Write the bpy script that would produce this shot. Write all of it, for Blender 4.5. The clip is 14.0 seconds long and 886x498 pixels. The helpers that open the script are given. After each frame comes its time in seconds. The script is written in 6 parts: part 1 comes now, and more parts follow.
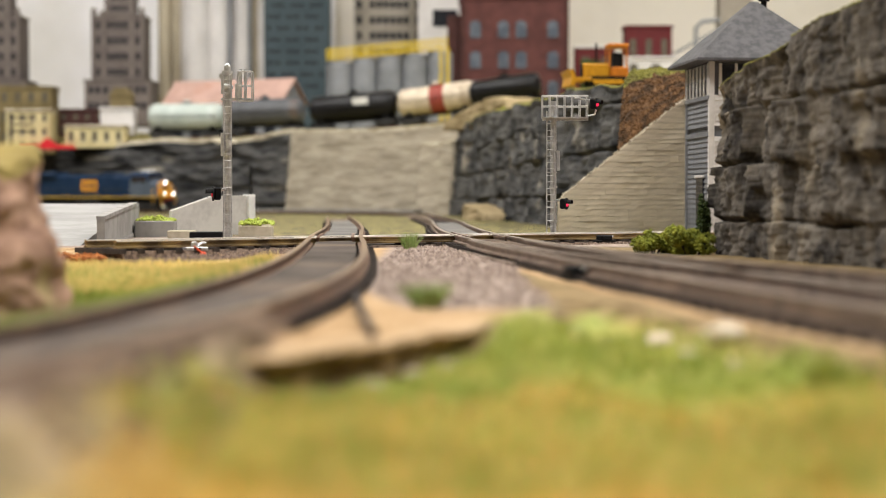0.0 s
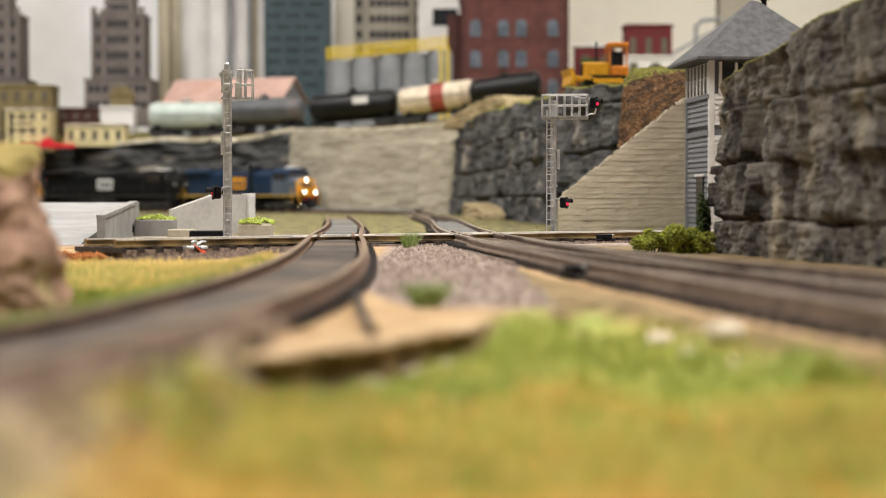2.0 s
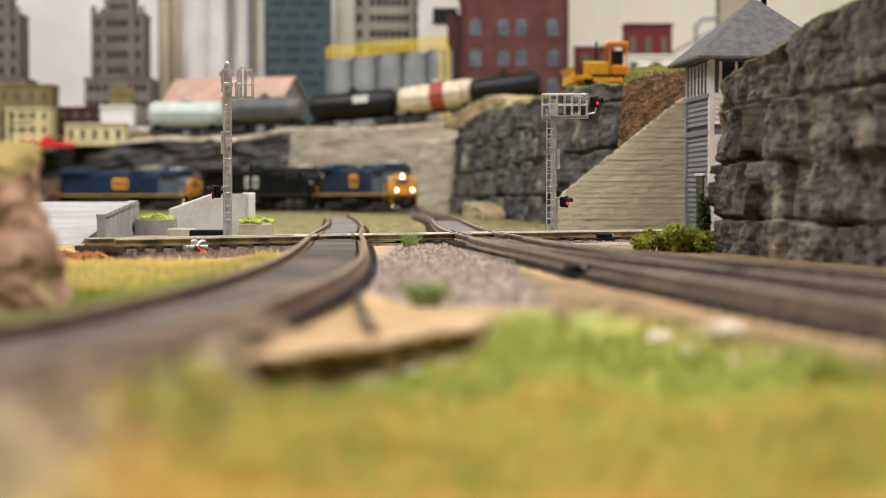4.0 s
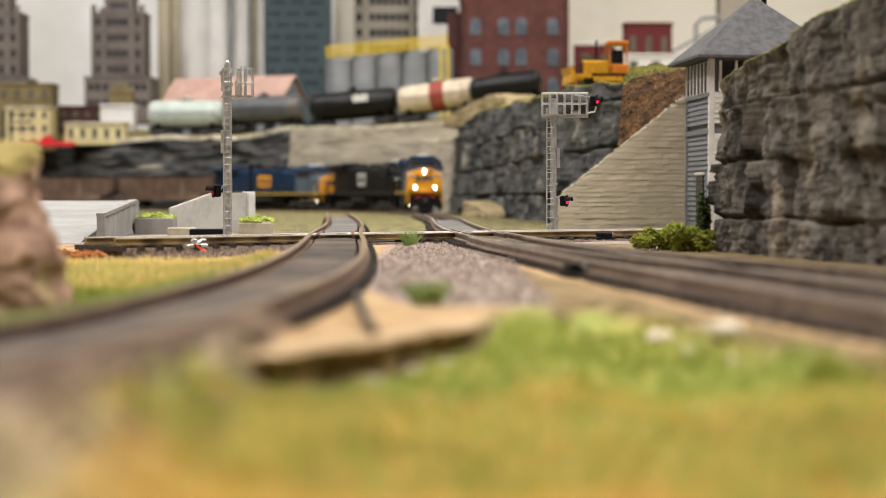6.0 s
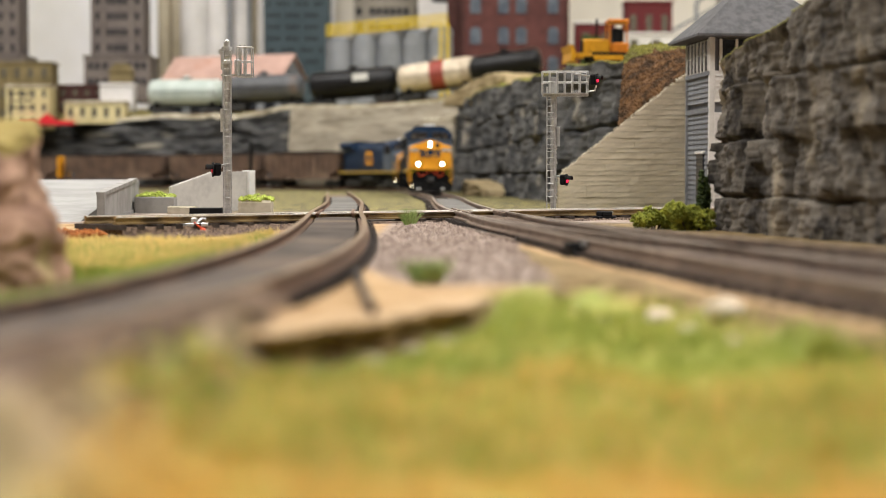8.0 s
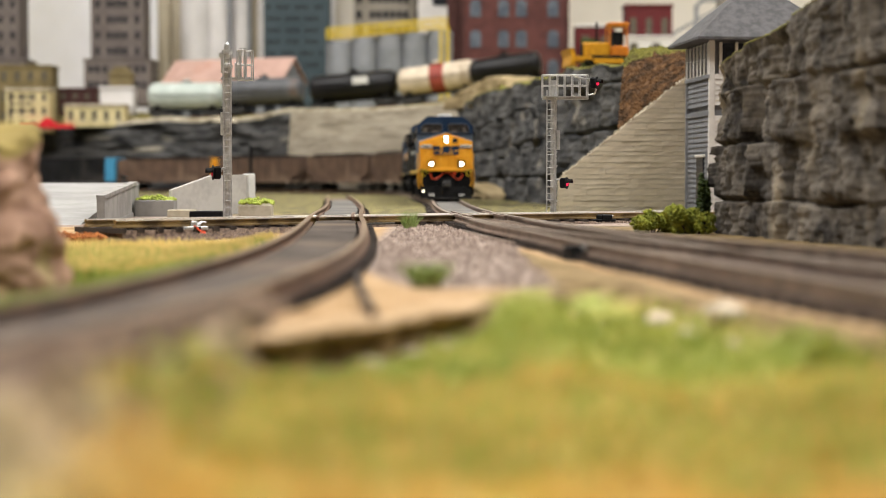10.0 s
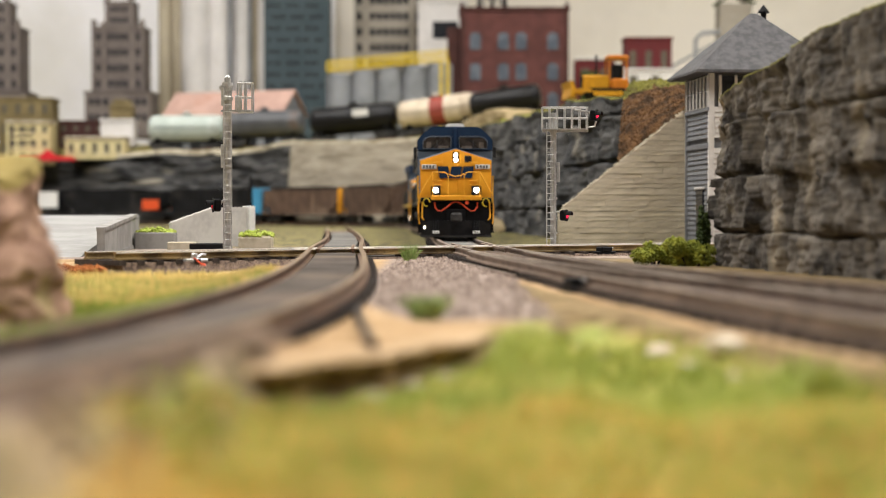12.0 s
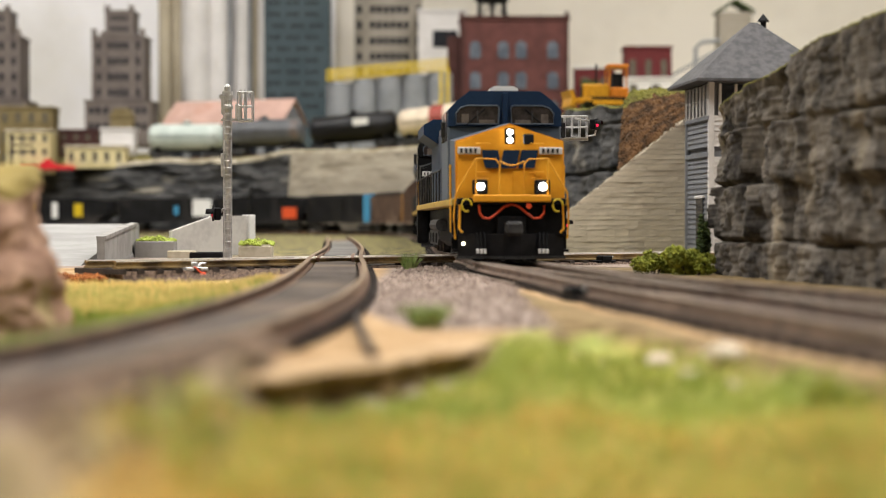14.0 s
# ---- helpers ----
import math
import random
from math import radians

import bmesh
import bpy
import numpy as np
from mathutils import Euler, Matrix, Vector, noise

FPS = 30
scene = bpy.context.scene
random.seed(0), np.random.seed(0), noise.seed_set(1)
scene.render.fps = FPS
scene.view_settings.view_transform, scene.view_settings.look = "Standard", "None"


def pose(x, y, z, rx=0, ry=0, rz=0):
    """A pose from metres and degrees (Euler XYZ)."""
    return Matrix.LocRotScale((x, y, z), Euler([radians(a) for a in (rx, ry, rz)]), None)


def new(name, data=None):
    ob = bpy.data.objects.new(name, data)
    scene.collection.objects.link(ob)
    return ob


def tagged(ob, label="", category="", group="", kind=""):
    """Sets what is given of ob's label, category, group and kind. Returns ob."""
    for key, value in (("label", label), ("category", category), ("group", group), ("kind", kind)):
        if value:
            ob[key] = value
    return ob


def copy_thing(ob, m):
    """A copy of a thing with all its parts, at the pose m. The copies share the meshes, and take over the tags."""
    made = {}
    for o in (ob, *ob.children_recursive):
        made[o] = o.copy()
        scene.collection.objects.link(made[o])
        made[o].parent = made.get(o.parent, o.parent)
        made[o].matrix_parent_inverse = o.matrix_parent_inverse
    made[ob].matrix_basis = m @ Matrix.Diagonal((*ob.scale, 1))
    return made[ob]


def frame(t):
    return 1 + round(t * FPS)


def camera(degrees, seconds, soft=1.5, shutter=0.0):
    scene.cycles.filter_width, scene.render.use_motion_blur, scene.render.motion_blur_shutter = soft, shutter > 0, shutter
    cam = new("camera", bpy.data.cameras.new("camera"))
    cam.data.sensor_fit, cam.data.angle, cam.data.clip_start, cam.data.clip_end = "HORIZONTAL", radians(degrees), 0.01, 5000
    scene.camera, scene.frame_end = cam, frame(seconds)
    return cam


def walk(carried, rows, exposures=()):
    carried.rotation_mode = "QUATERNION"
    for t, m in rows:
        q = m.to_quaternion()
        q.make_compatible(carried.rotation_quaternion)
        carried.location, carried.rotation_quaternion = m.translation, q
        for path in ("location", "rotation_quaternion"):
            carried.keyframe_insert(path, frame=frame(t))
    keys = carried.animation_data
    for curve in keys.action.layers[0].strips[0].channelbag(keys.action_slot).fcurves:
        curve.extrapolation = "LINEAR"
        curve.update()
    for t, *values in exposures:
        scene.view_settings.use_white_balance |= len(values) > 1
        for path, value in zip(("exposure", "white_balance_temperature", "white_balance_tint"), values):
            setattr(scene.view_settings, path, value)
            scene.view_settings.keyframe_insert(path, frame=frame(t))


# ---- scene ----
cam = camera(28.93, 14.0, soft=0.9)
EYE = 0.0123          # lens height above the rail heads
TILT = ((0.0, 0), (0.5, 0), (1.0, -0.3), (1.5, -1.3), (2.0, -2), (3.0, -2.4), (4.2, -3.6), (5.3, -4.8), (6.0, -5.1), (6.5, -5.8),
        (6.8, -6.8), (7.0, -8), (7.2, -13), (7.4, -21.5), (7.6, -31), (7.8, -38), (8.0, -42.5), (8.2, -46.5), (8.7, -53), (9.2, -54),
        (9.7, -45.5), (10.3, -27.5), (10.5, -21.5), (11.0, -6), (11.5, 9), (12.0, 20.5), (12.5, 28.5), (13.0, 32.5), (13.5, 35), (14.0, 36))


def tilt_pose(v):
    down = math.atan((84 - v) / 3040)
    return pose(0, 0, EYE, 90 - math.degrees(down), 0, 0)


walk(cam, [(t, tilt_pose(v)) for t, v in TILT])
cam.data.dof.use_dof = True
cam.data.dof.focus_distance = 0.66
cam.data.dof.aperture_fstop = 21.5

# ---- light: white fluorescent panels under the room's ceiling ----
world = bpy.data.worlds.new("room_air")
scene.world = world
world.use_nodes = True
world.node_tree.nodes["Background"].inputs[0].default_value = (1.0, 0.96, 0.9, 1)
world.node_tree.nodes["Background"].inputs[1].default_value = 0.0
scene.view_settings.exposure = 0.0
LAMPS = ((-0.95, -0.1), (0.95, -0.1), (-0.95, 0.9), (0.95, 0.9), (-0.95, 1.9), (0.95, 1.9))
for lx, ly in LAMPS:
    d = bpy.data.lights.new("panel_light", "AREA")
    d.shape, d.size, d.size_y, d.energy, d.color = "RECTANGLE", 1.2, 0.5, 20.0, (1.0, 0.972, 0.945)
    o = new("panel_light", d)
    o.matrix_basis = pose(lx, ly, 1.42)

# ---- materials ----
MM = 0.001


def mat(name, col, col2=None, rough=0.7, metal=0.0, scale=300.0, fine=1500.0, mix=0.5, bump=0.3, bump_d=0.0004, dirt=None, dirt_at=0.62, emit=0.0, spec=0.25, stretch=None, rand=0.0, coat=0.0):
    m = bpy.data.materials.new(name)
    m.use_nodes = True
    nt = m.node_tree
    n, l = nt.nodes, nt.links
    b = n["Principled BSDF"]
    b.inputs["Roughness"].default_value, b.inputs["Metallic"].default_value = rough, metal
    b.inputs["Specular IOR Level"].default_value = spec
    b.inputs["Coat Weight"].default_value = coat
    col2 = col2 or tuple(c * 0.72 for c in col)
    tc = n.new("ShaderNodeTexCoord")
    mp = n.new("ShaderNodeMapping")
    if stretch:
        mp.inputs["Scale"].default_value = stretch
    l.new(tc.outputs["Object"], mp.inputs["Vector"])
    a, f = n.new("ShaderNodeTexNoise"), n.new("ShaderNodeTexNoise")
    for t, s, dt in ((a, scale, 4), (f, fine, 3)):
        t.inputs["Scale"].default_value, t.inputs["Detail"].default_value = s, dt
        l.new(mp.outputs[0], t.inputs["Vector"])
    ad = n.new("ShaderNodeMath"); ad.operation = "MULTIPLY_ADD"
    ad.inputs[1].default_value, ad.inputs[2].default_value = 0.35, -0.17
    l.new(f.outputs["Fac"], ad.inputs[0])
    sm = n.new("ShaderNodeMath"); sm.operation = "ADD"
    l.new(a.outputs["Fac"], sm.inputs[0]); l.new(ad.outputs[0], sm.inputs[1])
    r = n.new("ShaderNodeValToRGB")
    r.color_ramp.elements[0].position, r.color_ramp.elements[1].position = 0.5 - 0.25 * mix, 0.5 + 0.25 * mix
    r.color_ramp.elements[0].color, r.color_ramp.elements[1].color = (*col2, 1), (*col, 1)
    l.new(sm.outputs[0], r.inputs[0])
    out = r.outputs[0]
    if dirt:
        d = n.new("ShaderNodeTexNoise")
        d.inputs["Scale"].default_value, d.inputs["Detail"].default_value = scale * 0.45, 6
        l.new(mp.outputs[0], d.inputs["Vector"])
        dr = n.new("ShaderNodeValToRGB")
        dr.color_ramp.elements[0].position, dr.color_ramp.elements[1].position = dirt_at - 0.06, dirt_at + 0.06
        l.new(d.outputs["Fac"], dr.inputs[0])
        mx = n.new("ShaderNodeMix"); mx.data_type = "RGBA"
        l.new(dr.outputs[0], mx.inputs["Factor"]); l.new(out, mx.inputs["A"])
        mx.inputs["B"].default_value = (*dirt, 1)
        out = mx.outputs["Result"]
    if rand:
        oi = n.new("ShaderNodeObjectInfo")
        hs = n.new("ShaderNodeHueSaturation")
        mr = n.new("ShaderNodeMapRange")
        mr.inputs["To Min"].default_value, mr.inputs["To Max"].default_value = 1 - rand, 1 + rand
        l.new(oi.outputs["Random"], mr.inputs["Value"])
        l.new(mr.outputs[0], hs.inputs["Value"]); l.new(out, hs.inputs["Color"])
        out = hs.outputs[0]
    l.new(out, b.inputs["Base Color"])
    if bump:
        bp = n.new("ShaderNodeBump")
        bp.inputs["Strength"].default_value, bp.inputs["Distance"].default_value = bump, bump_d
        l.new(sm.outputs[0], bp.inputs["Height"]); l.new(bp.outputs[0], b.inputs["Normal"])
    if emit:
        b.inputs["Emission Color"].default_value = (*col, 1)
        b.inputs["Emission Strength"].default_value = emit
    return m


M = {}


def mk(name, *a, **k):
    M[name] = mat(name, *a, **k)


mk("rail_steel", (0.2, 0.112, 0.072), (0.095, 0.053, 0.036), rough=0.45, metal=0.5, scale=200)
# near-white and non-metal: the glint on polished rail heads is painted in
mk("rail_bright", (0.96, 0.93, 0.86), (0.86, 0.8, 0.7), rough=0.2, metal=0.0, scale=150, bump=0.05)
mk("rail_brass", (0.34, 0.24, 0.11), (0.1, 0.07, 0.04), rough=0.35, metal=0.4, scale=100, bump=0.1)
mk("rail_dark", (0.25, 0.18, 0.138), (0.12, 0.085, 0.066), rough=0.5, metal=0.4, scale=200)
mk("rail_gray", (0.34, 0.28, 0.235), (0.19, 0.155, 0.13), rough=0.4, metal=0.5, scale=150, bump=0.05)
mk("rail_worn", (0.3, 0.215, 0.14), (0.14, 0.095, 0.065), rough=0.4, metal=0.4, scale=120, bump=0.08)
mk("tie_wood", (0.055, 0.042, 0.036), (0.03, 0.024, 0.021), rough=0.85, rand=0.25, scale=400, stretch=(1, 1, 1))
mk("ballast", (0.3, 0.25, 0.215), (0.17, 0.135, 0.12), rough=0.95, scale=500, fine=1800, bump=0.7, bump_d=0.0006)
mk("ballast_dark", (0.25, 0.18, 0.14), (0.09, 0.065, 0.052), rough=0.95, scale=700, fine=2200, bump=0.8, bump_d=0.0006)
mk("ballast_brown", (0.3, 0.22, 0.165), (0.12, 0.085, 0.062), rough=0.95, scale=220, fine=900, mix=0.5, bump=0.4)
mk("gravel", (0.42, 0.335, 0.285), (0.18, 0.135, 0.112), rough=0.95, scale=260, fine=900, bump=0.4)
mk("fill_gray", (0.23, 0.172, 0.133), (0.12, 0.086, 0.067), rough=0.85, scale=90, fine=700, bump=0.3, dirt=(0.2, 0.17, 0.14))
mk("rock_gray", (0.168, 0.146, 0.121), (0.026, 0.023, 0.021), rough=0.9, scale=90, fine=620, mix=0.7, bump=0.9, bump_d=0.0007, dirt=(0.38, 0.32, 0.235), dirt_at=0.63, stretch=(1.2, 1.2, 0.75))
mk("rock_dark", (0.115, 0.112, 0.108), (0.02, 0.021, 0.023), rough=0.9, scale=30, fine=180, mix=0.6, bump=0.7, bump_d=0.002, dirt=(0.36, 0.32, 0.26), dirt_at=0.66, stretch=(1, 1, 2.0))
mk("rock_strata", (0.11, 0.108, 0.106), (0.016, 0.017, 0.019), rough=0.9, scale=26, fine=170, mix=0.6, bump=0.7, bump_d=0.002, dirt=(0.33, 0.3, 0.24), dirt_at=0.67, stretch=(0.8, 0.8, 4.0))
mk("infill_gray", (0.095, 0.079, 0.068), (0.045, 0.037, 0.032), spec=0.08, rough=0.85, scale=55, fine=420, mix=0.5, bump=0.5, dirt=(0.13, 0.1, 0.078), dirt_at=0.57)
mk("infill_brown", (0.105, 0.076, 0.06), (0.05, 0.035, 0.028), spec=0.08, rough=0.9, scale=60, fine=600, mix=0.5, bump=0.6, dirt=(0.15, 0.115, 0.088), dirt_at=0.58)
mk("slab_gray", (0.17, 0.163, 0.152), (0.1, 0.096, 0.09), spec=0.15, rough=0.75, scale=30, fine=300, mix=0.6, bump=0.3, dirt=(0.07, 0.065, 0.06), dirt_at=0.62)
mk("road_gray", (0.15, 0.155, 0.135), (0.09, 0.092, 0.08), spec=0.15, rough=0.7, scale=45, fine=500, mix=0.8, bump=0.4, dirt=(0.12, 0.105, 0.09), dirt_at=0.6)
# brown of the ledge's underside, with the overhang's shade put into the colour
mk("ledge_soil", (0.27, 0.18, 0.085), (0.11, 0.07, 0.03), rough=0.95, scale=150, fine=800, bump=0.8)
mk("ledge_sand", (0.5, 0.36, 0.225), (0.34, 0.23, 0.125), rough=0.95, scale=110, fine=700, bump=0.5, dirt=(0.33, 0.3, 0.09), dirt_at=0.68)
mk("rock_pink", (0.46, 0.29, 0.205), (0.19, 0.105, 0.072), rough=0.9, scale=90, fine=500, mix=0.8, bump=0.7, bump_d=0.001, dirt=(0.3, 0.26, 0.1), dirt_at=0.66)
mk("stone_beige", (0.4, 0.355, 0.28), (0.31, 0.27, 0.21), rough=0.9, scale=22, fine=300, bump=0.6, bump_d=0.001, stretch=(1, 1, 2.5), rand=0.12)
mk("stone_wall", (0.68, 0.605, 0.475), (0.53, 0.465, 0.355), rough=0.9, scale=160, fine=900, bump=0.6, bump_d=0.0006, stretch=(0.6, 0.6, 4), rand=0.018)
mk("stone_cap", (0.5, 0.45, 0.35), (0.32, 0.28, 0.2), rough=0.9, scale=60, fine=400)
mk("sandstone", (0.38, 0.3, 0.175), (0.25, 0.19, 0.1), rough=0.9, scale=35, fine=300, bump=0.6, bump_d=0.001)
mk("plaster", (0.29, 0.287, 0.28), (0.225, 0.222, 0.215), rough=0.8, scale=40, fine=300, bump=0.15)
mk("plaster_white", (0.55, 0.53, 0.5), (0.44, 0.42, 0.4), rough=0.7, scale=50, fine=400, bump=0.15)
mk("plaster_gray", (0.3, 0.29, 0.275), (0.22, 0.21, 0.2), rough=0.8, scale=60, fine=400, bump=0.2)
mk("tan_slope", (0.13, 0.066, 0.026), (0.04, 0.022, 0.01), rough=0.95, scale=150, fine=900, bump=0.9, bump_d=0.001)
mk("wall_paint", (0.76, 0.72, 0.66), (0.69, 0.65, 0.59), rough=0.7, scale=3, fine=30, bump=0.05)
mk("board_white", (0.93, 0.93, 0.99), (0.88, 0.88, 0.94), rough=0.6, scale=4, fine=30, bump=0.03, dirt=(0.74, 0.73, 0.73), dirt_at=0.66)
mk("ceiling_paint", (0.85, 0.84, 0.82), (0.8, 0.79, 0.77), rough=0.8, scale=3, fine=30, bump=0.05)
# floor out of view, dark to hold down the fill light
mk("carpet", (0.2, 0.19, 0.18), (0.14, 0.13, 0.12), rough=0.95, scale=10, fine=200)
mk("loco_blue", (0.0145, 0.032, 0.07), (0.011, 0.025, 0.056), spec=0.15, rough=0.42, scale=60, fine=900, bump=0.08)
mk("loco_gray", (0.09, 0.112, 0.145), (0.07, 0.088, 0.115), rough=0.45, scale=60, fine=900, bump=0.08)
mk("loco_yellow", (0.78, 0.36, 0.025), (0.7, 0.3, 0.018), rough=0.42, scale=60, fine=900, bump=0.06)
mk("handrail_yellow", (0.85, 0.42, 0.04), (0.75, 0.36, 0.03), rough=0.45, bump=0.0)
mk("sill_yellow", (0.5, 0.33, 0.06), (0.36, 0.23, 0.05), rough=0.5)
mk("black_metal", (0.008, 0.008, 0.009), (0.004, 0.004, 0.0045), spec=0.12, rough=0.6, scale=250, bump=0.15)
mk("loco_black", (0.008, 0.0085, 0.0095), (0.005, 0.0055, 0.006), spec=0.12, rough=0.45, scale=60, bump=0.05)
mk("under_gray", (0.045, 0.044, 0.043), (0.02, 0.019, 0.019), rough=0.7, scale=250)
mk("white_paint", (0.75, 0.75, 0.74), (0.66, 0.66, 0.65), rough=0.5, bump=0.0)
mk("decal_white", (0.6, 0.6, 0.58), rough=0.5, bump=0.0)
mk("decal_ink", (0.03, 0.03, 0.03), rough=0.5, bump=0.0)
mk("red_hose", (0.75, 0.09, 0.03), rough=0.4, bump=0.0)
mk("cab_glass", (0.045, 0.036, 0.032), (0.022, 0.018, 0.016), rough=0.08, bump=0.0, spec=0.6)
mk("cab_tan", (0.13, 0.105, 0.085), (0.08, 0.062, 0.05), rough=0.6, bump=0.0)
mk("plow_gray", (0.014, 0.0135, 0.0145), (0.007, 0.007, 0.008), spec=0.15, rough=0.45, scale=200, bump=0.1)
mk("headlight", (1.0, 0.97, 0.9), (1.0, 0.96, 0.88), emit=22.0, bump=0.0)
mk("step_light", (1.0, 0.86, 0.6), (1.0, 0.85, 0.6), emit=8.0, bump=0.0)
mk("marker_red", (1.0, 0.03, 0.03), (1.0, 0.03, 0.03), emit=1.2, bump=0.0)
mk("signal_red", (1.0, 0.02, 0.08), (1.0, 0.02, 0.08), emit=1.3, bump=0.0)
mk("signal_dim", (0.45, 0.015, 0.03), (0.4, 0.012, 0.025), emit=0.25, bump=0.0)
mk("signal_silver", (0.62, 0.62, 0.62), (0.42, 0.42, 0.42), rough=0.35, metal=0.6, scale=300, bump=0.1)
mk("hopper_brown", (0.135, 0.085, 0.06), (0.085, 0.055, 0.042), rough=0.75, scale=60, fine=500, dirt=(0.2, 0.14, 0.1), rand=0.12)
mk("car_black", (0.016, 0.016, 0.018), (0.009, 0.009, 0.01), spec=0.15, rough=0.55, scale=50, fine=500, dirt=(0.04, 0.036, 0.034))
mk("car_blue", (0.07, 0.3, 0.5), (0.05, 0.22, 0.4), rough=0.5)
mk("car_orange", (0.7, 0.1, 0.03), (0.6, 0.08, 0.025), rough=0.5)
mk("tank_white", (0.5, 0.56, 0.53), (0.38, 0.44, 0.41), rough=0.45, scale=40, fine=300, dirt=(0.3, 0.32, 0.29))
mk("tank_gray", (0.1, 0.105, 0.115), (0.07, 0.072, 0.08), rough=0.4, scale=40, fine=300, dirt=(0.16, 0.1, 0.07))
mk("tank_black", (0.01, 0.01, 0.012), (0.006, 0.006, 0.007), spec=0.18, rough=0.3, scale=40)
mk("tank_cream", (0.6, 0.52, 0.41), (0.45, 0.38, 0.29), rough=0.5, scale=50, fine=300, dirt=(0.25, 0.18, 0.12))
mk("band_red", (0.3, 0.06, 0.045), (0.22, 0.045, 0.035), rough=0.5)
mk("brick_red", (0.105, 0.04, 0.036), (0.078, 0.03, 0.027), rough=0.85, scale=60, fine=600, bump=0.2)
mk("brick_dark", (0.07, 0.028, 0.025), (0.05, 0.021, 0.019), rough=0.85, scale=60)
mk("window_blue", (0.12, 0.14, 0.17), (0.075, 0.09, 0.115), rough=0.2, bump=0.0, scale=60)
mk("window_shade", (0.11, 0.1, 0.075), (0.07, 0.062, 0.046), rough=0.3, bump=0.0)
mk("window_dark", (0.025, 0.027, 0.033), (0.015, 0.016, 0.02), rough=0.2, bump=0.0)
mk("tower_stone", (0.165, 0.14, 0.13), (0.12, 0.1, 0.094), rough=0.8, scale=30, fine=300)
mk("tower_glass", (0.052, 0.075, 0.088), (0.038, 0.058, 0.07), rough=0.45, scale=20, fine=300, bump=0.1)
mk("concrete_tan", (0.31, 0.28, 0.24), (0.245, 0.22, 0.185), rough=0.85, scale=25, fine=250)
mk("silo_white", (0.64, 0.62, 0.62), (0.54, 0.525, 0.52), rough=0.7, scale=18, fine=200)
mk("silo_tan", (0.42, 0.37, 0.28), (0.34, 0.295, 0.22), rough=0.7, scale=18, fine=200)
mk("bin_gray", (0.25, 0.262, 0.285), (0.185, 0.195, 0.212), rough=0.5, metal=0.1, scale=30)
mk("rail_yellow", (0.62, 0.45, 0.02), (0.52, 0.37, 0.015), rough=0.5)
mk("roof_pink", (0.5, 0.33, 0.28), (0.4, 0.26, 0.22), rough=0.75, scale=40, dirt=(0.4, 0.22, 0.17))
mk("shed_gray", (0.2, 0.21, 0.235), (0.14, 0.15, 0.165), rough=0.6, scale=40)
mk("house_yellow", (0.6, 0.52, 0.29), (0.5, 0.43, 0.23), rough=0.7, scale=40)
mk("house_olive", (0.19, 0.148, 0.072), (0.14, 0.108, 0.05), rough=0.8, scale=40)
mk("awning_red", (0.6, 0.02, 0.03), (0.5, 0.015, 0.02), rough=0.6)
mk("paint_red", (0.1, 0.012, 0.014), (0.075, 0.009, 0.011), rough=0.6)
mk("dozer_yellow", (0.55, 0.27, 0.015), (0.42, 0.2, 0.011), rough=0.45)
mk("dozer_orange", (0.5, 0.16, 0.012), (0.38, 0.12, 0.01), rough=0.45)
mk("siding_gray", (0.165, 0.17, 0.182), (0.135, 0.14, 0.15), rough=0.7, scale=120, fine=900, rand=0.08)
mk("siding_white", (0.62, 0.6, 0.57), (0.54, 0.52, 0.49), rough=0.7, scale=120, fine=900, rand=0.05)
mk("shingle", (0.105, 0.103, 0.108), (0.07, 0.069, 0.073), rough=0.9, scale=250, fine=1600, bump=0.5)
mk("shrub_green", (0.31, 0.33, 0.045), (0.13, 0.15, 0.018), rough=0.9, scale=400, fine=1600, bump=0.8, bump_d=0.0008)
mk("shrub_dark", (0.05, 0.075, 0.016), (0.02, 0.032, 0.008), rough=0.9, scale=400, fine=1600, bump=0.8, bump_d=0.0008)
mk("grass_green", (0.38, 0.46, 0.12), (0.2, 0.27, 0.055), rough=0.9, scale=60, bump=0.0)
mk("grass_yellow", (0.86, 0.7, 0.32), (0.64, 0.5, 0.18), rough=0.9, scale=60, bump=0.0)
mk("meadow_gold", (0.86, 0.63, 0.24), (0.7, 0.5, 0.17), rough=0.9, scale=60, bump=0.0)
mk("meadow_green", (0.47, 0.53, 0.15), (0.33, 0.4, 0.1), rough=0.9, scale=60, bump=0.0)
mk("tuft_green", (0.4, 0.48, 0.2), (0.2, 0.29, 0.08), rough=0.9, scale=200, bump=0.0)
mk("stone_pale", (0.7, 0.62, 0.5), (0.5, 0.42, 0.32), rough=0.9, scale=150)
mk("rust_foam", (0.46, 0.17, 0.05), (0.24, 0.08, 0.025), rough=0.95, scale=350, bump=0.8, bump_d=0.0008)
mk("lime_foam", (0.42, 0.5, 0.1), (0.28, 0.34, 0.06), rough=0.9, scale=250)
mk("lamp_glow", (1.0, 0.95, 0.88), (1.0, 0.95, 0.88), emit=2.0, bump=0.0)


# ---- mesh helpers: all sizes in millimetres ----
def thing(name, label, category, x=0, y=0, z=0, rz=0, group="", kind=""):
    o = new(name)
    o.empty_display_size = 0.01
    o.matrix_basis = pose(x * MM, y * MM, z * MM, 0, 0, rz)
    return tagged(o, label, category, group, kind)


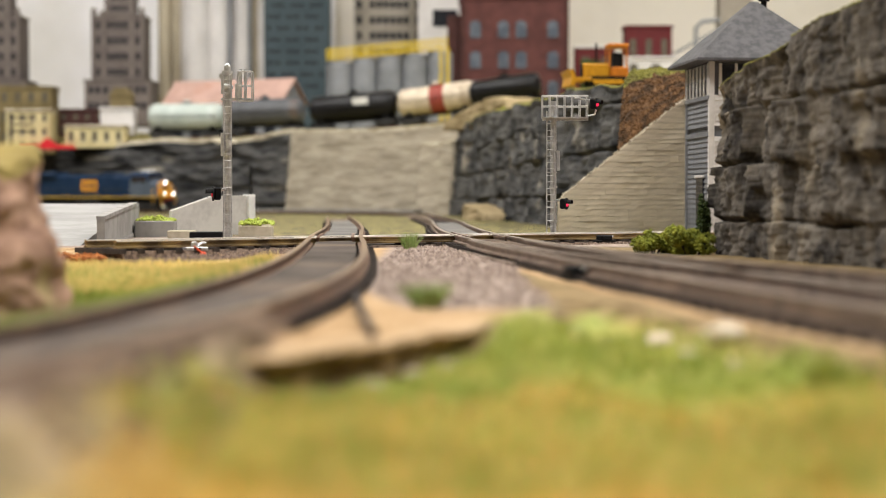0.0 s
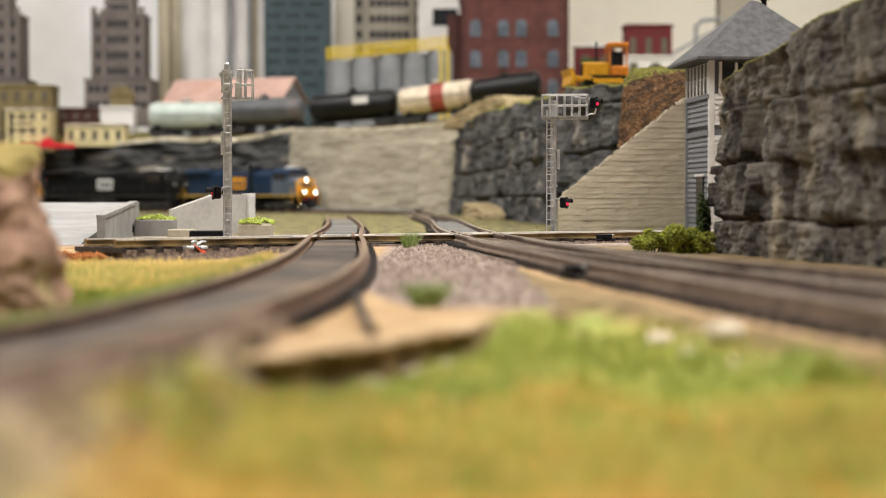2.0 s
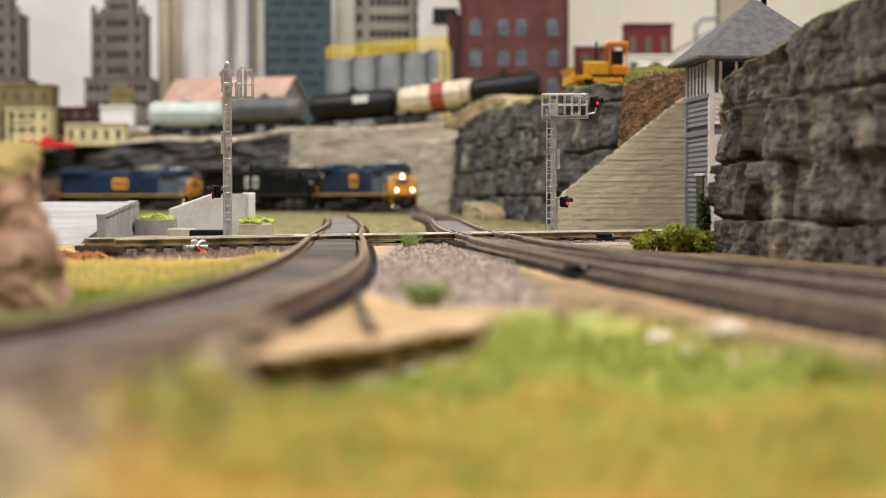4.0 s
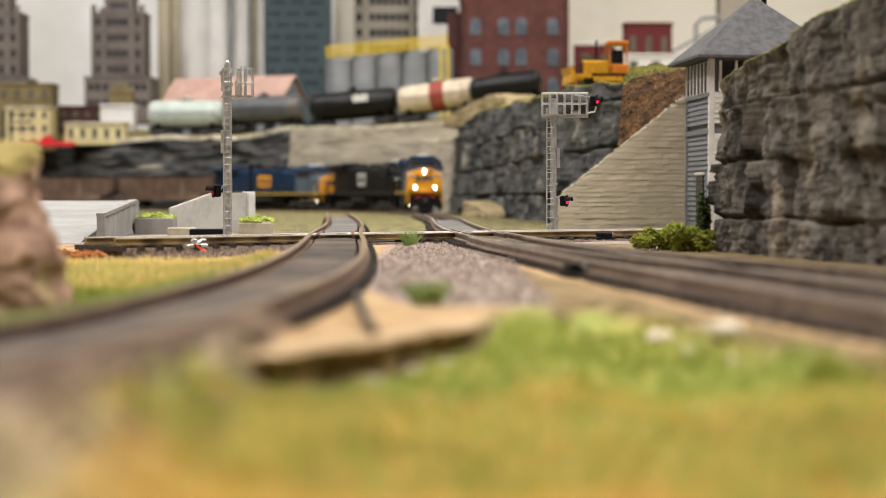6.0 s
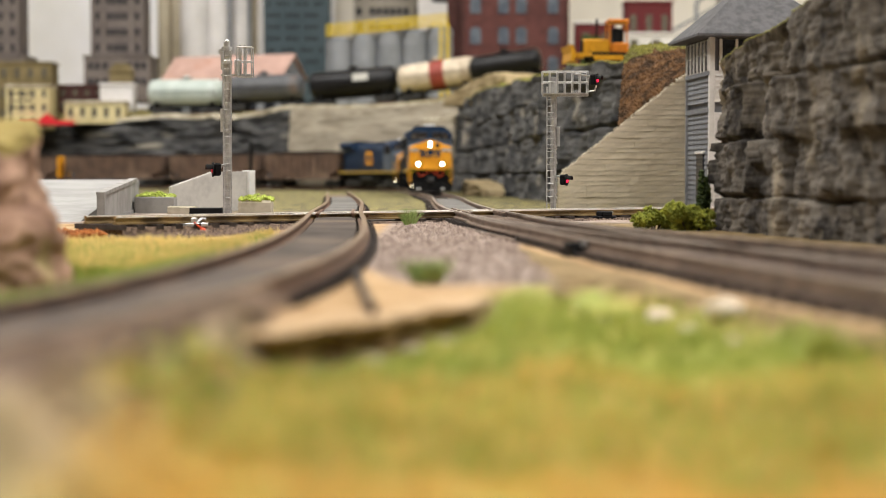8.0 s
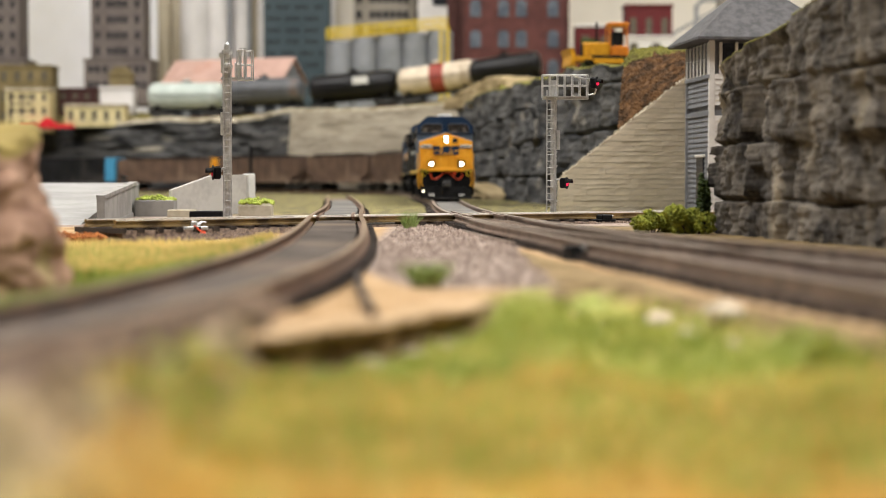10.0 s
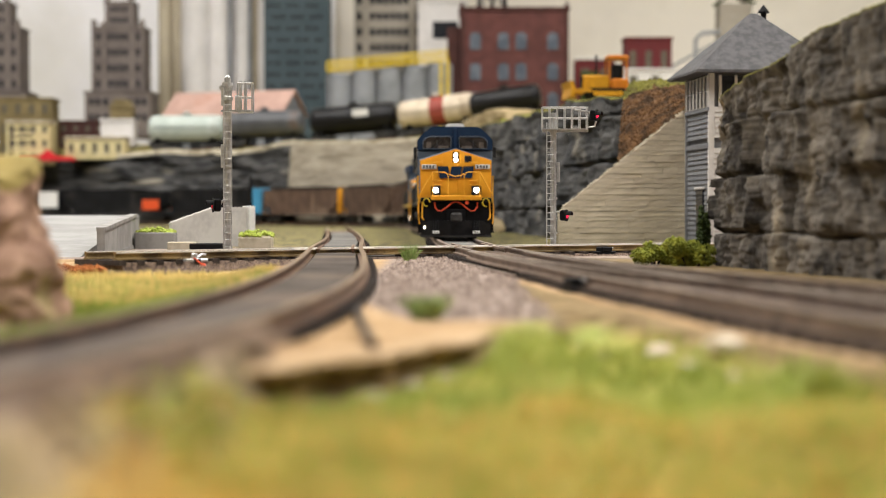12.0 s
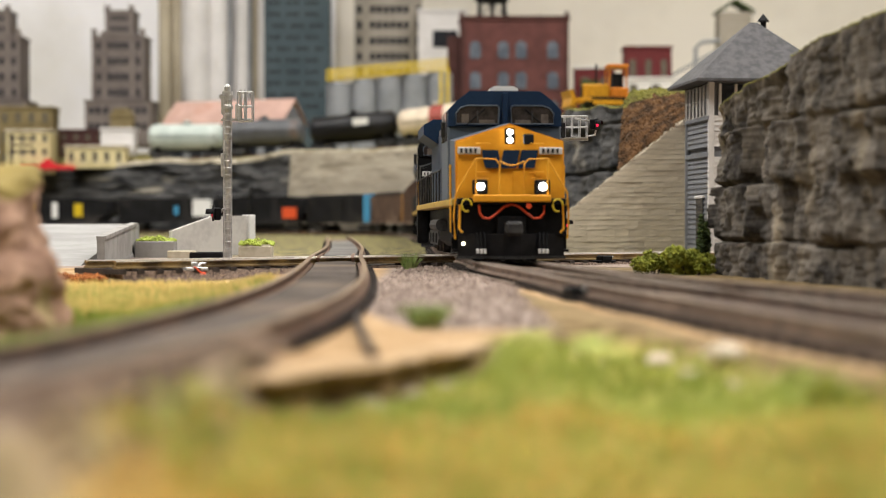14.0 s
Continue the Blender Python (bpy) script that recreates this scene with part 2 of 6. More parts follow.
def part(name, bm, material, parent=None, label="", smooth=False):
    me = bpy.data.meshes.new(name)
    bmesh.ops.scale(bm, vec=(MM, MM, MM), verts=bm.verts)
    if smooth:
        for f in bm.faces:
            f.smooth = True
    bm.to_mesh(me)
    bm.free()
    for m in (material if isinstance(material, (list, tuple)) else [material]):
        me.materials.append(M[m] if isinstance(m, str) else m)
    o = new(name, me)
    if parent is not None:
        o.parent = parent
    if label:
        tagged(o, label)
    return o


def again(ob, m, parent=None, name=None):
    """Another object on the same mesh, at the pose m (metres)."""
    o = new(name or ob.name.split(".")[0], ob.data)
    o.parent = parent if parent is not None else ob.parent
    o.matrix_basis = m
    return o


def at(x, y, z, rx=0, ry=0, rz=0):
    return pose(x * MM, y * MM, z * MM, rx, ry, rz)


def box(x0, x1, y0, y1, z0, z1, bev=0.0, bm=None, m=None):
    bm = bm or bmesh.new()
    v = [bm.verts.new(p) for p in ((x0, y0, z0), (x1, y0, z0), (x1, y1, z0), (x0, y1, z0), (x0, y0, z1), (x1, y0, z1), (x1, y1, z1), (x0, y1, z1))]
    fs = [bm.faces.new([v[i] for i in q]) for q in ((3, 2, 1, 0), (4, 5, 6, 7), (0, 1, 5, 4), (1, 2, 6, 5), (2, 3, 7, 6), (3, 0, 4, 7))]
    if bev:
        es = list({e for f in fs for e in f.edges})
        r = bmesh.ops.bevel(bm, geom=es, offset=bev, segments=1, affect="EDGES", profile=0.5)
        v = list({w for f in r["faces"] for w in f.verts} | {w for w in v if w.is_valid})
    if m is not None:
        bmesh.ops.transform(bm, matrix=m, verts=[w for w in v if w.is_valid])
    return bm


def tube(points, r, bm=None, sides=6, cap=True):
    """A round bar through the points."""
    bm = bm or bmesh.new()
    pts = [Vector(p) for p in points]
    rings = []
    for i, p in enumerate(pts):
        d = (pts[min(i + 1, len(pts) - 1)] - pts[max(i - 1, 0)]).normalized()
        side = d.cross(Vector((0, 0, 1)))
        if side.length < 0.05:
            side = d.cross(Vector((0, 1, 0)))
        side.normalize()
        up = side.cross(d)
        rr = r[i] if isinstance(r, (list, tuple)) else r
        rings.append([bm.verts.new(p + (side * math.cos(a) + up * math.sin(a)) * rr) for a in [2 * math.pi * k / sides for k in range(sides)]])
    for a, b in zip(rings, rings[1:]):
        for k in range(sides):
            bm.faces.new((a[k], a[(k + 1) % sides], b[(k + 1) % sides], b[k]))
    if cap:
        bm.faces.new(rings[0][::-1])
        bm.faces.new(rings[-1])
    return bm


def prism(outline, y0, y1, bm=None, axis="y"):
    """An outline of (a, z) pairs drawn out from y0 to y1 along an axis."""
    bm = bm or bmesh.new()
    put = (lambda a, z, y: (a, y, z)) if axis == "y" else ((lambda a, z, y: (y, a, z)) if axis == "x" else (lambda a, z, y: (a, z, y)))
    lo = [bm.verts.new(put(a, z, y0)) for a, z in outline]
    hi = [bm.verts.new(put(a, z, y1)) for a, z in outline]
    n = len(lo)
    bm.faces.new(lo)
    bm.faces.new(hi[::-1])
    for i in range(n):
        bm.faces.new((lo[(i + 1) % n], lo[i], hi[i], hi[(i + 1) % n]))
    bmesh.ops.recalc_face_normals(bm, faces=bm.faces)
    return bm


def clump(bm, c, r, rnd):
    """A crumbly foam grain, lumpy and six-cornered."""
    vs = []
    for d in ((1, 0, 0), (-1, 0, 0), (0, 1, 0), (0, -1, 0), (0, 0, 1), (0, 0, -1)):
        k = r * rnd.uniform(0.6, 1.25)
        vs.append(bm.verts.new((c[0] + d[0] * k + rnd.uniform(-0.2, 0.2) * r, c[1] + d[1] * k + rnd.uniform(-0.2, 0.2) * r, c[2] + d[2] * k)))
    for a, b, e in ((0, 2, 4), (2, 1, 4), (1, 3, 4), (3, 0, 4), (2, 0, 5), (1, 2, 5), (3, 1, 5), (0, 3, 5)):
        bm.faces.new((vs[a], vs[b], vs[e]))


def foam_bed(w, d, z, h, n, grain, seed):
    """A heap of foam grains on a flat top."""
    rnd, bm = random.Random(seed), bmesh.new()
    for _ in range(n):
        x, y = rnd.uniform(-w, w), rnd.uniform(-d, d)
        top = h * (1 - (x / w) ** 2 * 0.7) * (0.6 + 0.6 * noise.noise((x * 0.3, y * 0.3, seed)))
        clump(bm, (x, y, z + max(0.1, top * rnd.random())), grain * rnd.uniform(0.6, 1.3), rnd)
    return bm


def lathe(profile, axis="z", sides=20, at_=(0, 0, 0), bm=None):
    """A turned body: (radius, along) pairs round an axis."""
    bm = bm or bmesh.new()
    put = {"z": lambda c, s, h: (c, s, h), "x": lambda c, s, h: (h, c, s), "y": lambda c, s, h: (c, h, s)}[axis]
    o = Vector(at_)
    rings = [[bm.verts.new(o + Vector(put(r * math.cos(a), r * math.sin(a), h))) for a in [2 * math.pi * k / sides for k in range(sides)]] for r, h in profile]
    for a, b in zip(rings, rings[1:]):
        for k in range(sides):
            bm.faces.new((a[k], a[(k + 1) % sides], b[(k + 1) % sides], b[k]))
    bm.faces.new(rings[0][::-1])
    bm.faces.new(rings[-1])
    bmesh.ops.recalc_face_normals(bm, faces=bm.faces)
    return bm


def smoothstep(a, b, x):
    t = min(1.0, max(0.0, (x - a) / (b - a)))
    return t * t * (3 - 2 * t)


def fbm(x, y, z, octaves=4):
    s, a = 0.0, 1.0
    for _ in range(octaves):
        s += a * noise.noise((x, y, z))
        x, y, z, a = x * 2.1 + 3.1, y * 2.1 + 1.7, z * 2.1 + 9.2, a * 0.5
    return s


# ---- track lines, in millimetres ----
def line_from_headings(x, y, knots, step=2.0):
    """A smooth line: from (x, y), by headings in degrees (0 towards -y, positive towards +x) at lengths along it."""
    ls, hs = zip(*knots)
    out, s = [], ls[0]
    while s <= ls[-1]:
        h = math.radians(float(np.interp(s, ls, hs)))
        out.append((s, x, y, h))
        x, y, s = x + math.sin(h) * step, y - math.cos(h) * step, s + step
    return out


MAIN_KNOTS = ((-3400, 252.0), (-650, 94.9), (-409, 80.8), (-168, 66.7), (73, 52.7), (314, 36.6), (555, 15.4), (795, 0.7), (1036, 2.4), (1277, 2.7), (1518, 0.6), (1759, 1.5), (2000, 5.6), (2120, 10.5), (2500, 24.0))
MAIN = line_from_headings(0, 0, MAIN_KNOTS)
_i = min(range(len(MAIN)), key=lambda k: abs(MAIN[k][0] - 2000))
_dx, _dy = 22.4 - MAIN[_i][1], 526.4 - MAIN[_i][2]
MAIN = [(s, x + _dx, y + _dy, h) for s, x, y, h in MAIN]
MS = np.array([q[0] for q in MAIN]); MX = np.array([q[1] for q in MAIN]); MY = np.array([q[2] for q in MAIN])


def main_at(s):
    return float(np.interp(s, MS, MX)), float(np.interp(s, MS, MY))


def spline(pts, step=4.0):
    """A smooth line through (x, y) points, evenly stepped."""
    p = [Vector((*q, 0)) for q in pts]
    p = [2 * p[0] - p[1]] + p + [2 * p[-1] - p[-2]]
    raw = []
    for i in range(1, len(p) - 2):
        for k in range(24):
            t = k / 24
            raw.append(0.5 * ((2 * p[i]) + (p[i + 1] - p[i - 1]) * t + (2 * p[i - 1] - 5 * p[i] + 4 * p[i + 1] - p[i + 2]) * t * t + (3 * p[i] - p[i - 1] - 3 * p[i + 1] + p[i + 2]) * t ** 3))
    raw.append(p[-2])
    out, acc = [raw[0]], 0.0
    for a, b in zip(raw, raw[1:]):
        acc += (b - a).length
        if acc >= step:
            out.append(b)
            acc = 0.0
    return [(q.x, q.y) for q in out]


def headings(line):
    out = []
    for i, (x, y) in enumerate(line):
        a, b = line[max(0, i - 1)], line[min(len(line) - 1, i + 1)]
        out.append((x, y, math.atan2(b[1] - a[1], b[0] - a[0])))
    return out


LEFT = headings(spline([(-92, 1500), (-62, 1060), (-48, 830), (-39.6, 640), (-33.0, 520), (-28.2, 420), (-26.2, 350), (-26.2, 290), (-28.6, 235), (-32.2, 192), (-37, 158), (-45, 118), (-60, 60)]))
SIDE = headings(spline([(11, 690), (15.0, 600), (22.0, 500), (31, 417), (38.5, 344), (51, 249), (59.5, 195), (76, 110), (88, 60)]))
CROSS = headings(spline([(-109, 545.5), (-60, 590), (-38.5, 611), (7, 645), (50, 676), (130, 728)]))
MAIN_NEAR = headings([(x, y) for s, x, y, h in MAIN if 600 < s < 2500][::2])
MAIN_FAR = headings([(x, y) for s, x, y, h in MAIN if -2600 < s <= 602][::3])


# darker finish for the unseen walls closing the room, so less light bounces back
mk("panelling", (0.16, 0.13, 0.1), (0.12, 0.1, 0.075), rough=0.7, scale=4, fine=40, bump=0.05)
mk("tan_ply", (0.42, 0.3, 0.18), (0.34, 0.24, 0.14), rough=0.7, scale=12, fine=90, bump=0.1)


# ---- the room ----
def slab(name, x0, x1, y0, y1, z0, z1, material, label):
    return tagged(part(name, box(x0, x1, y0, y1, z0, z1), material), label, name.split("_")[0], kind="structure")


slab("wall_north", -3400, 2600, 3450, 3550, -1000, 1500, "wall_paint", "plain cream painted wall behind the layout")
# the three brown walls are out of view, added dark to deepen shadows
slab("wall_south", -3400, 2600, -1700, -1600, -1000, 1500, "panelling", "unseen plain brown wall, kept dark to cut bounced light")
slab("wall_west", -3500, -3400, -1700, 3550, -1000, 1500, "panelling", "unseen plain brown wall, kept dark to cut bounced light")
slab("wall_east", 2600, 2700, -1700, 3550, -1000, 1500, "panelling", "unseen plain brown wall, kept dark to cut bounced light")
slab("ceiling", -3500, 2700, -1700, 3550, 1500, 1600, "ceiling_paint", "white painted ceiling of the room")
slab("floor", -3500, 2700, -1700, 3550, -1100, -1000, "carpet", "unseen dark gray carpet floor, kept dark to cut bounced light")
tagged(part("backdrop", box(-2200, -215, 3425, 3447, 60, 900), "board_white"), "white painted backdrop board behind the town", "backdrop", kind="structure")
for lx, ly in LAMPS:
    f = thing("ceiling_light", "white rectangular fluorescent ceiling light panel", "lamp", lx * 1000, ly * 1000, 1440, group="ceiling lights")
    part("housing", box(-640, 640, -290, 290, 0, 60, 6), "ceiling_paint", f)
    part("diffuser", box(-600, 600, -250, 250, -4, -1), "lamp_glow", f, "glowing white diffuser panel")


# ---- benchwork that carries the layout ----
bench = thing("layout_table", "plain wooden benchwork table under the layout", "table", -450, 1570, 0, kind="structure")
part("tabletop", box(-1950, 1950, -1868, 1870, -60, -38, 2), "tan_ply", bench)
part("fascia", box(-1950, 1950, -1870, -1868.5, -120, -36), "panelling", bench)
for lx in (-1850, 0, 1850):
    for ly in (-1750, 0, 1750):
        part("leg", box(lx - 30, lx + 30, ly - 30, ly + 30, -1000, -60, 3), "tan_ply", bench)


# ---- ground ----
EDGE_X = (-90, -60, -40, -33, -29, -25, -21, -17, -8.4, -2.6, 3.8, 7, 10, 16, 20, 24, 28, 32, 41, 45, 60, 100)
EDGE_Y = (10, 30, 50, 72, 100, 142, 176, 184, 196, 207, 219, 240, 252, 260, 274, 278, 262, 238, 203, 190, 142, 95)


def edge_y(x):
    """Where the plaster ledge under the tracks breaks off towards the viewer."""
    return float(np.interp(x, EDGE_X, EDGE_Y)) + 6 * fbm(x * 0.13, 1.3, 0.2, 3) * smoothstep(30, 12, abs(x + 12))


_ly, _lx = [q[1] for q in LEFT[::-1]], [q[0] for q in LEFT[::-1]]


def left_x(y):
    return float(np.interp(y, _ly, _lx))


def ground_z(x, y):
    z = -3.95 + 0.25 * fbm(x * 0.05, y * 0.05, 0)
    e = edge_y(x) + 5 * smoothstep(-23, -19, x) * smoothstep(7.5, 4, x)
    drop = 3.7 - 2.4 * smoothstep(4, 11, x) * smoothstep(24, 14, x) - 1.4 * smoothstep(-24, -34, x) - 0.6 * smoothstep(17, 24, x)
    z -= (drop + 0.034 * max(0, e - y)) * smoothstep(e + 0.2, e - 2.6 - 20 * smoothstep(16, 22, x) - 26 * smoothstep(-20, -27, x), y)
    if y < e:
        z += 0.9 * fbm(x * 0.06, y * 0.06, 4.0) + 0.5 * fbm(x * 0.22, y * 0.22, 6.0, 3)
    # ballast spilled over the near rail of the curve
    z += 3.0 * smoothstep(13.5, 8.5, abs(x - left_x(y) - 17.5)) * smoothstep(224, 204, y) * smoothstep(-17, -22, x) if y < 226 else 0.0
    if x < -40 and y < 760:
        z -= 3.0 * smoothstep(-42, -60, x) * smoothstep(575, 520, y) * smoothstep(150, 260, y)
    return z


def grid_ground():
    xs = list(np.concatenate([np.linspace(-2400, -420, 34), np.linspace(-400, -110, 40), np.linspace(-104, 104, 157), np.linspace(110, 400, 40), np.linspace(420, 1500, 24)]))
    ys = list(np.concatenate([np.linspace(-300, 95, 16), np.linspace(100, 300, 161), np.linspace(303, 720, 140), np.linspace(726, 1400, 70), np.linspace(1420, 3440, 60)]))
    bm = bmesh.new()
    rows = [[bm.verts.new((x, y, ground_z(x, y))) for x in xs] for y in ys]
    for a, b in zip(rows, rows[1:]):
        for i in range(len(xs) - 1):
            bm.faces.new((a[i], a[i + 1], b[i + 1], b[i]))
    return bm


def ground_material():
    m = bpy.data.materials.new("scenery_ground")
    m.use_nodes = True
    nt = m.node_tree
    n, l = nt.nodes, nt.links
    b = n["Principled BSDF"]
    b.inputs["Roughness"].default_value = 0.95
    b.inputs["Specular IOR Level"].default_value = 0.2
    tc = n.new("ShaderNodeTexCoord")

    def ns(scale, detail=4):
        t = n.new("ShaderNodeTexNoise")
        t.inputs["Scale"].default_value, t.inputs["Detail"].default_value = scale, detail
        l.new(tc.outputs["Object"], t.inputs["Vector"])
        return t

    def ramp(src, stops):
        r = n.new("ShaderNodeValToRGB")
        while len(r.color_ramp.elements) < len(stops):
            r.color_ramp.elements.new(0.5)
        for e, (p, c) in zip(r.color_ramp.elements, stops):
            e.position, e.color = p, (*c, 1)
        l.new(src, r.inputs[0])
        return r.outputs[0]

    def mixed(f, a, c):
        x = n.new("ShaderNodeMix"); x.data_type = "RGBA"
        l.new(f, x.inputs["Factor"]); l.new(a, x.inputs["A"]); l.new(c, x.inputs["B"])
        return x.outputs["Result"]

    big, mid, fine = ns(48, 6), ns(160, 4), ns(900, 3)
    grass = ramp(big.outputs["Fac"], ((0.36, (0.22, 0.27, 0.06)), (0.46, (0.34, 0.33, 0.08)), (0.54, (0.52, 0.39, 0.115)), (0.66, (0.6, 0.42, 0.15))))
    speck = ramp(fine.outputs["Fac"], ((0.35, (0.19, 0.19, 0.05)), (0.65, (0.5, 0.45, 0.15))))
    half = n.new("ShaderNodeValue"); half.outputs[0].default_value = 0.3
    grass = mixed(half.outputs[0], grass, speck)
    tan = ramp(mid.outputs["Fac"], ((0.3, (0.2, 0.12, 0.05)), (0.45, (0.34, 0.22, 0.11)), (0.7, (0.46, 0.32, 0.185))))
    grav = ramp(fine.outputs["Fac"], ((0.35, (0.16, 0.122, 0.102)), (0.65, (0.37, 0.295, 0.25))))
    field = ramp(mid.outputs["Fac"], ((0.36, (0.045, 0.042, 0.028)), (0.52, (0.15, 0.128, 0.062)), (0.66, (0.3, 0.27, 0.09))))

    def zone(name):
        a = n.new("ShaderNodeAttribute"); a.attribute_name = name
        return a.outputs["Fac"]

    col = mixed(zone("gravel"), tan, grav)
    col = mixed(zone("grass"), col, grass)
    col = mixed(zone("field"), col, field)
    # brown for bare earth, and for the shade painted under the ledge lip
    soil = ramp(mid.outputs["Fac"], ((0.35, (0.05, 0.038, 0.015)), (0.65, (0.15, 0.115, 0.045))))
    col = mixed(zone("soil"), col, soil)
    l.new(col, b.inputs["Base Color"])
    bp = n.new("ShaderNodeBump")
    bp.inputs["Strength"].default_value, bp.inputs["Distance"].default_value = 0.7, 0.0008
    l.new(fine.outputs["Fac"], bp.inputs["Height"]); l.new(bp.outputs[0], b.inputs["Normal"])
    return m


_near = [(q[1], q[0]) for q in MAIN_NEAR[::-1]]
_ny, _nx = [q[0] for q in _near], [q[1] for q in _near]


def near_main_x(y):
    return float(np.interp(y, _ny, _nx))


_sy, _sx = [q[1] for q in SIDE[::-1]], [q[0] for q in SIDE[::-1]]


def side_x(y):
    return float(np.interp(y, _sy, _sx))


def zones(x, y):
    """Shares of grass, gravel, dry field, and bare soil or painted undercut shade at a spot."""
    w = 6 * fbm(x * 0.05, y * 0.05, 7)
    e = edge_y(x)
    # grass below the ledge, thinner towards the sandy west end
    near = smoothstep(e + 1, e - 5, y + 0.5 * w)
    near = max(near, 0.8 * smoothstep(3, 8, x) * smoothstep(22, 15, x) * smoothstep(e + 8, e - 1, y + 0.8 * w))
    near *= 1 - 0.75 * smoothstep(-15, -25, x + 0.8 * w) * smoothstep(-2, 2, w + 1)
    left_field = smoothstep(-40, -46, x + w * 0.3) * smoothstep(205, 260, y) * (1 - smoothstep(520, 545, y))
    gravel = smoothstep(-21, -16, x + 0.35 * w + min(0, y - 330) * 0.2) * (1 - smoothstep(15, 20, x + 0.3 * w)) * smoothstep(252, 266, y + w) + smoothstep(590, 620, y)
    if y < 240:
        gravel = max(gravel, 0.7 * smoothstep(14, 9, abs(x - left_x(y) - 13)) * smoothstep(236, 210, y) * smoothstep(-4.5, 0.0, w) * smoothstep(-17, -22, x))
    field = smoothstep(760, 860, y)
    # overhang shade painted dark below the lip, brown cut bank beside the main track
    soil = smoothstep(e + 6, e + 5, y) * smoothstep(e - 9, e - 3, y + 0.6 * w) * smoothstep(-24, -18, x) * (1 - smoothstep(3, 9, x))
    bank = smoothstep(14.5, 18, x + 0.3 * w) * smoothstep(-13.8, -16.2, x - side_x(y) + 0.2 * w) * smoothstep(e - 13, e - 7, y + 0.4 * w)
    soil = max(soil, 0.75 * bank)
    soil = max(soil, 0.75 * smoothstep(40, 45, x) * smoothstep(e + 2, e - 2, y) * smoothstep(e - 40, e - 25, y))
    near *= 1 - 0.9 * bank
    soil = max(soil, 0.5 * smoothstep(-16, -22, x) * smoothstep(200, 185, y) * smoothstep(0.4, 2.6, 5 * fbm(x * 0.11, y * 0.09, 12)))
    if 130 < y < 620:
        soil = max(soil, 0.8 * smoothstep(6, 11, x - near_main_x(y)))
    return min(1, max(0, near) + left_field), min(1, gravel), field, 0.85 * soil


M["scenery_ground"] = ground_material()
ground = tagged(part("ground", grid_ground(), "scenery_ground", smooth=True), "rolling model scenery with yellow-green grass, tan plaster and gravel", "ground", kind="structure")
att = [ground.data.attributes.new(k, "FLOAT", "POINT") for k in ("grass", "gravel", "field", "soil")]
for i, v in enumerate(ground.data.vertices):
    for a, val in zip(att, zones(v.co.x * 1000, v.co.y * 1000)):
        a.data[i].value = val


# ---- tracks ----
RAIL = ((-1.35, -2.5), (1.35, -2.5), (1.35, -2.1), (0.35, -1.8), (0.35, -0.9), (0.75, -0.7), (0.75, -0.3), (0.75, 0.0), (-0.75, 0.0), (-0.75, -0.3), (-0.75, -0.7), (-0.35, -0.9), (-0.35, -1.8), (-1.35, -2.1))


def sweep(line, off, profile, bm=None):
    bm = bm or bmesh.new()
    rings = []
    for x, y, h in line:
        nx, ny = -math.sin(h), math.cos(h)
        rings.append([bm.verts.new((x + nx * (off + a), y + ny * (off + a), z)) for a, z in profile])
    k = len(profile)
    for a, b in zip(rings, rings[1:]):
        for i in range(k):
            bm.faces.new((a[i], a[(i + 1) % k], b[(i + 1) % k], b[i]))
    bm.faces.new(rings[0])
    bm.faces.new(rings[-1][::-1])
    bmesh.ops.recalc_face_normals(bm, faces=bm.faces)
    return bm


def along(line, step):
    """Evenly spaced stations on a line."""
    acc = 0.0
    for (x, y, h), (x2, y2, _) in zip(line, line[1:]):
        d = math.hypot(x2 - x, y2 - y)
        while acc < d:
            t = acc / d
            yield x + (x2 - x) * t, y + (y2 - y) * t, h
            acc += step
        acc -= d


def rail_top(ob):
    """Polished running head: a rail's upper face and upper edges."""
    for f in ob.data.polygons:
        if f.center.z > -0.0002:
            f.material_index = 1


def track(label, line, rails=("rail_steel", "rail_worn"), bed="fill_gray", tie_len=27, half=13.0, skip=None, guard=False, tie_step=7.0, infill=None, infill_of="infill_gray"):
    t = thing("railway_track", label, "railway track", group="railway tracks")
    for off in (-8.9, 8.9):
        rail_top(part("rail", sweep(line, off, RAIL), list(rails), t))
    if guard:
        for off in (-6.0, 6.0):
            part("guard_rail", sweep(guard, off, [(a * 0.8, z) for a, z in RAIL]), rails[0], t, "dark steel guard rail")
    part("roadbed", sweep(line, 0, ((-half - 1, -6.5), (half + 1, -6.5), (half, -3.3), (-half, -3.3))), bed, t, "weathered gray ballast bed")
    if infill:
        part("infill", sweep(infill, 0, ((-7.0, -3.0), (7.0, -3.0), (6.6, -1.5), (-6.6, -1.5))), infill_of, t, "weathered infill between the rails")
    first = None
    for x, y, h in along(line, tie_step):
        if skip and skip(x, y):
            continue
        m = at(x, y, -3.2, 0, random.uniform(-0.6, 0.6), math.degrees(h) + random.uniform(-1.5, 1.5))
        if first is None:
            first = part("tie", box(-1.25, 1.25, -tie_len / 2, tie_len / 2, -0.9, 0.68), "tie_wood", t)
            first.matrix_basis = m
        else:
            again(first, m)
    return t


def near_cross(x, y):
    return abs(y - (644 + 0.72 * (x - 7))) < 14


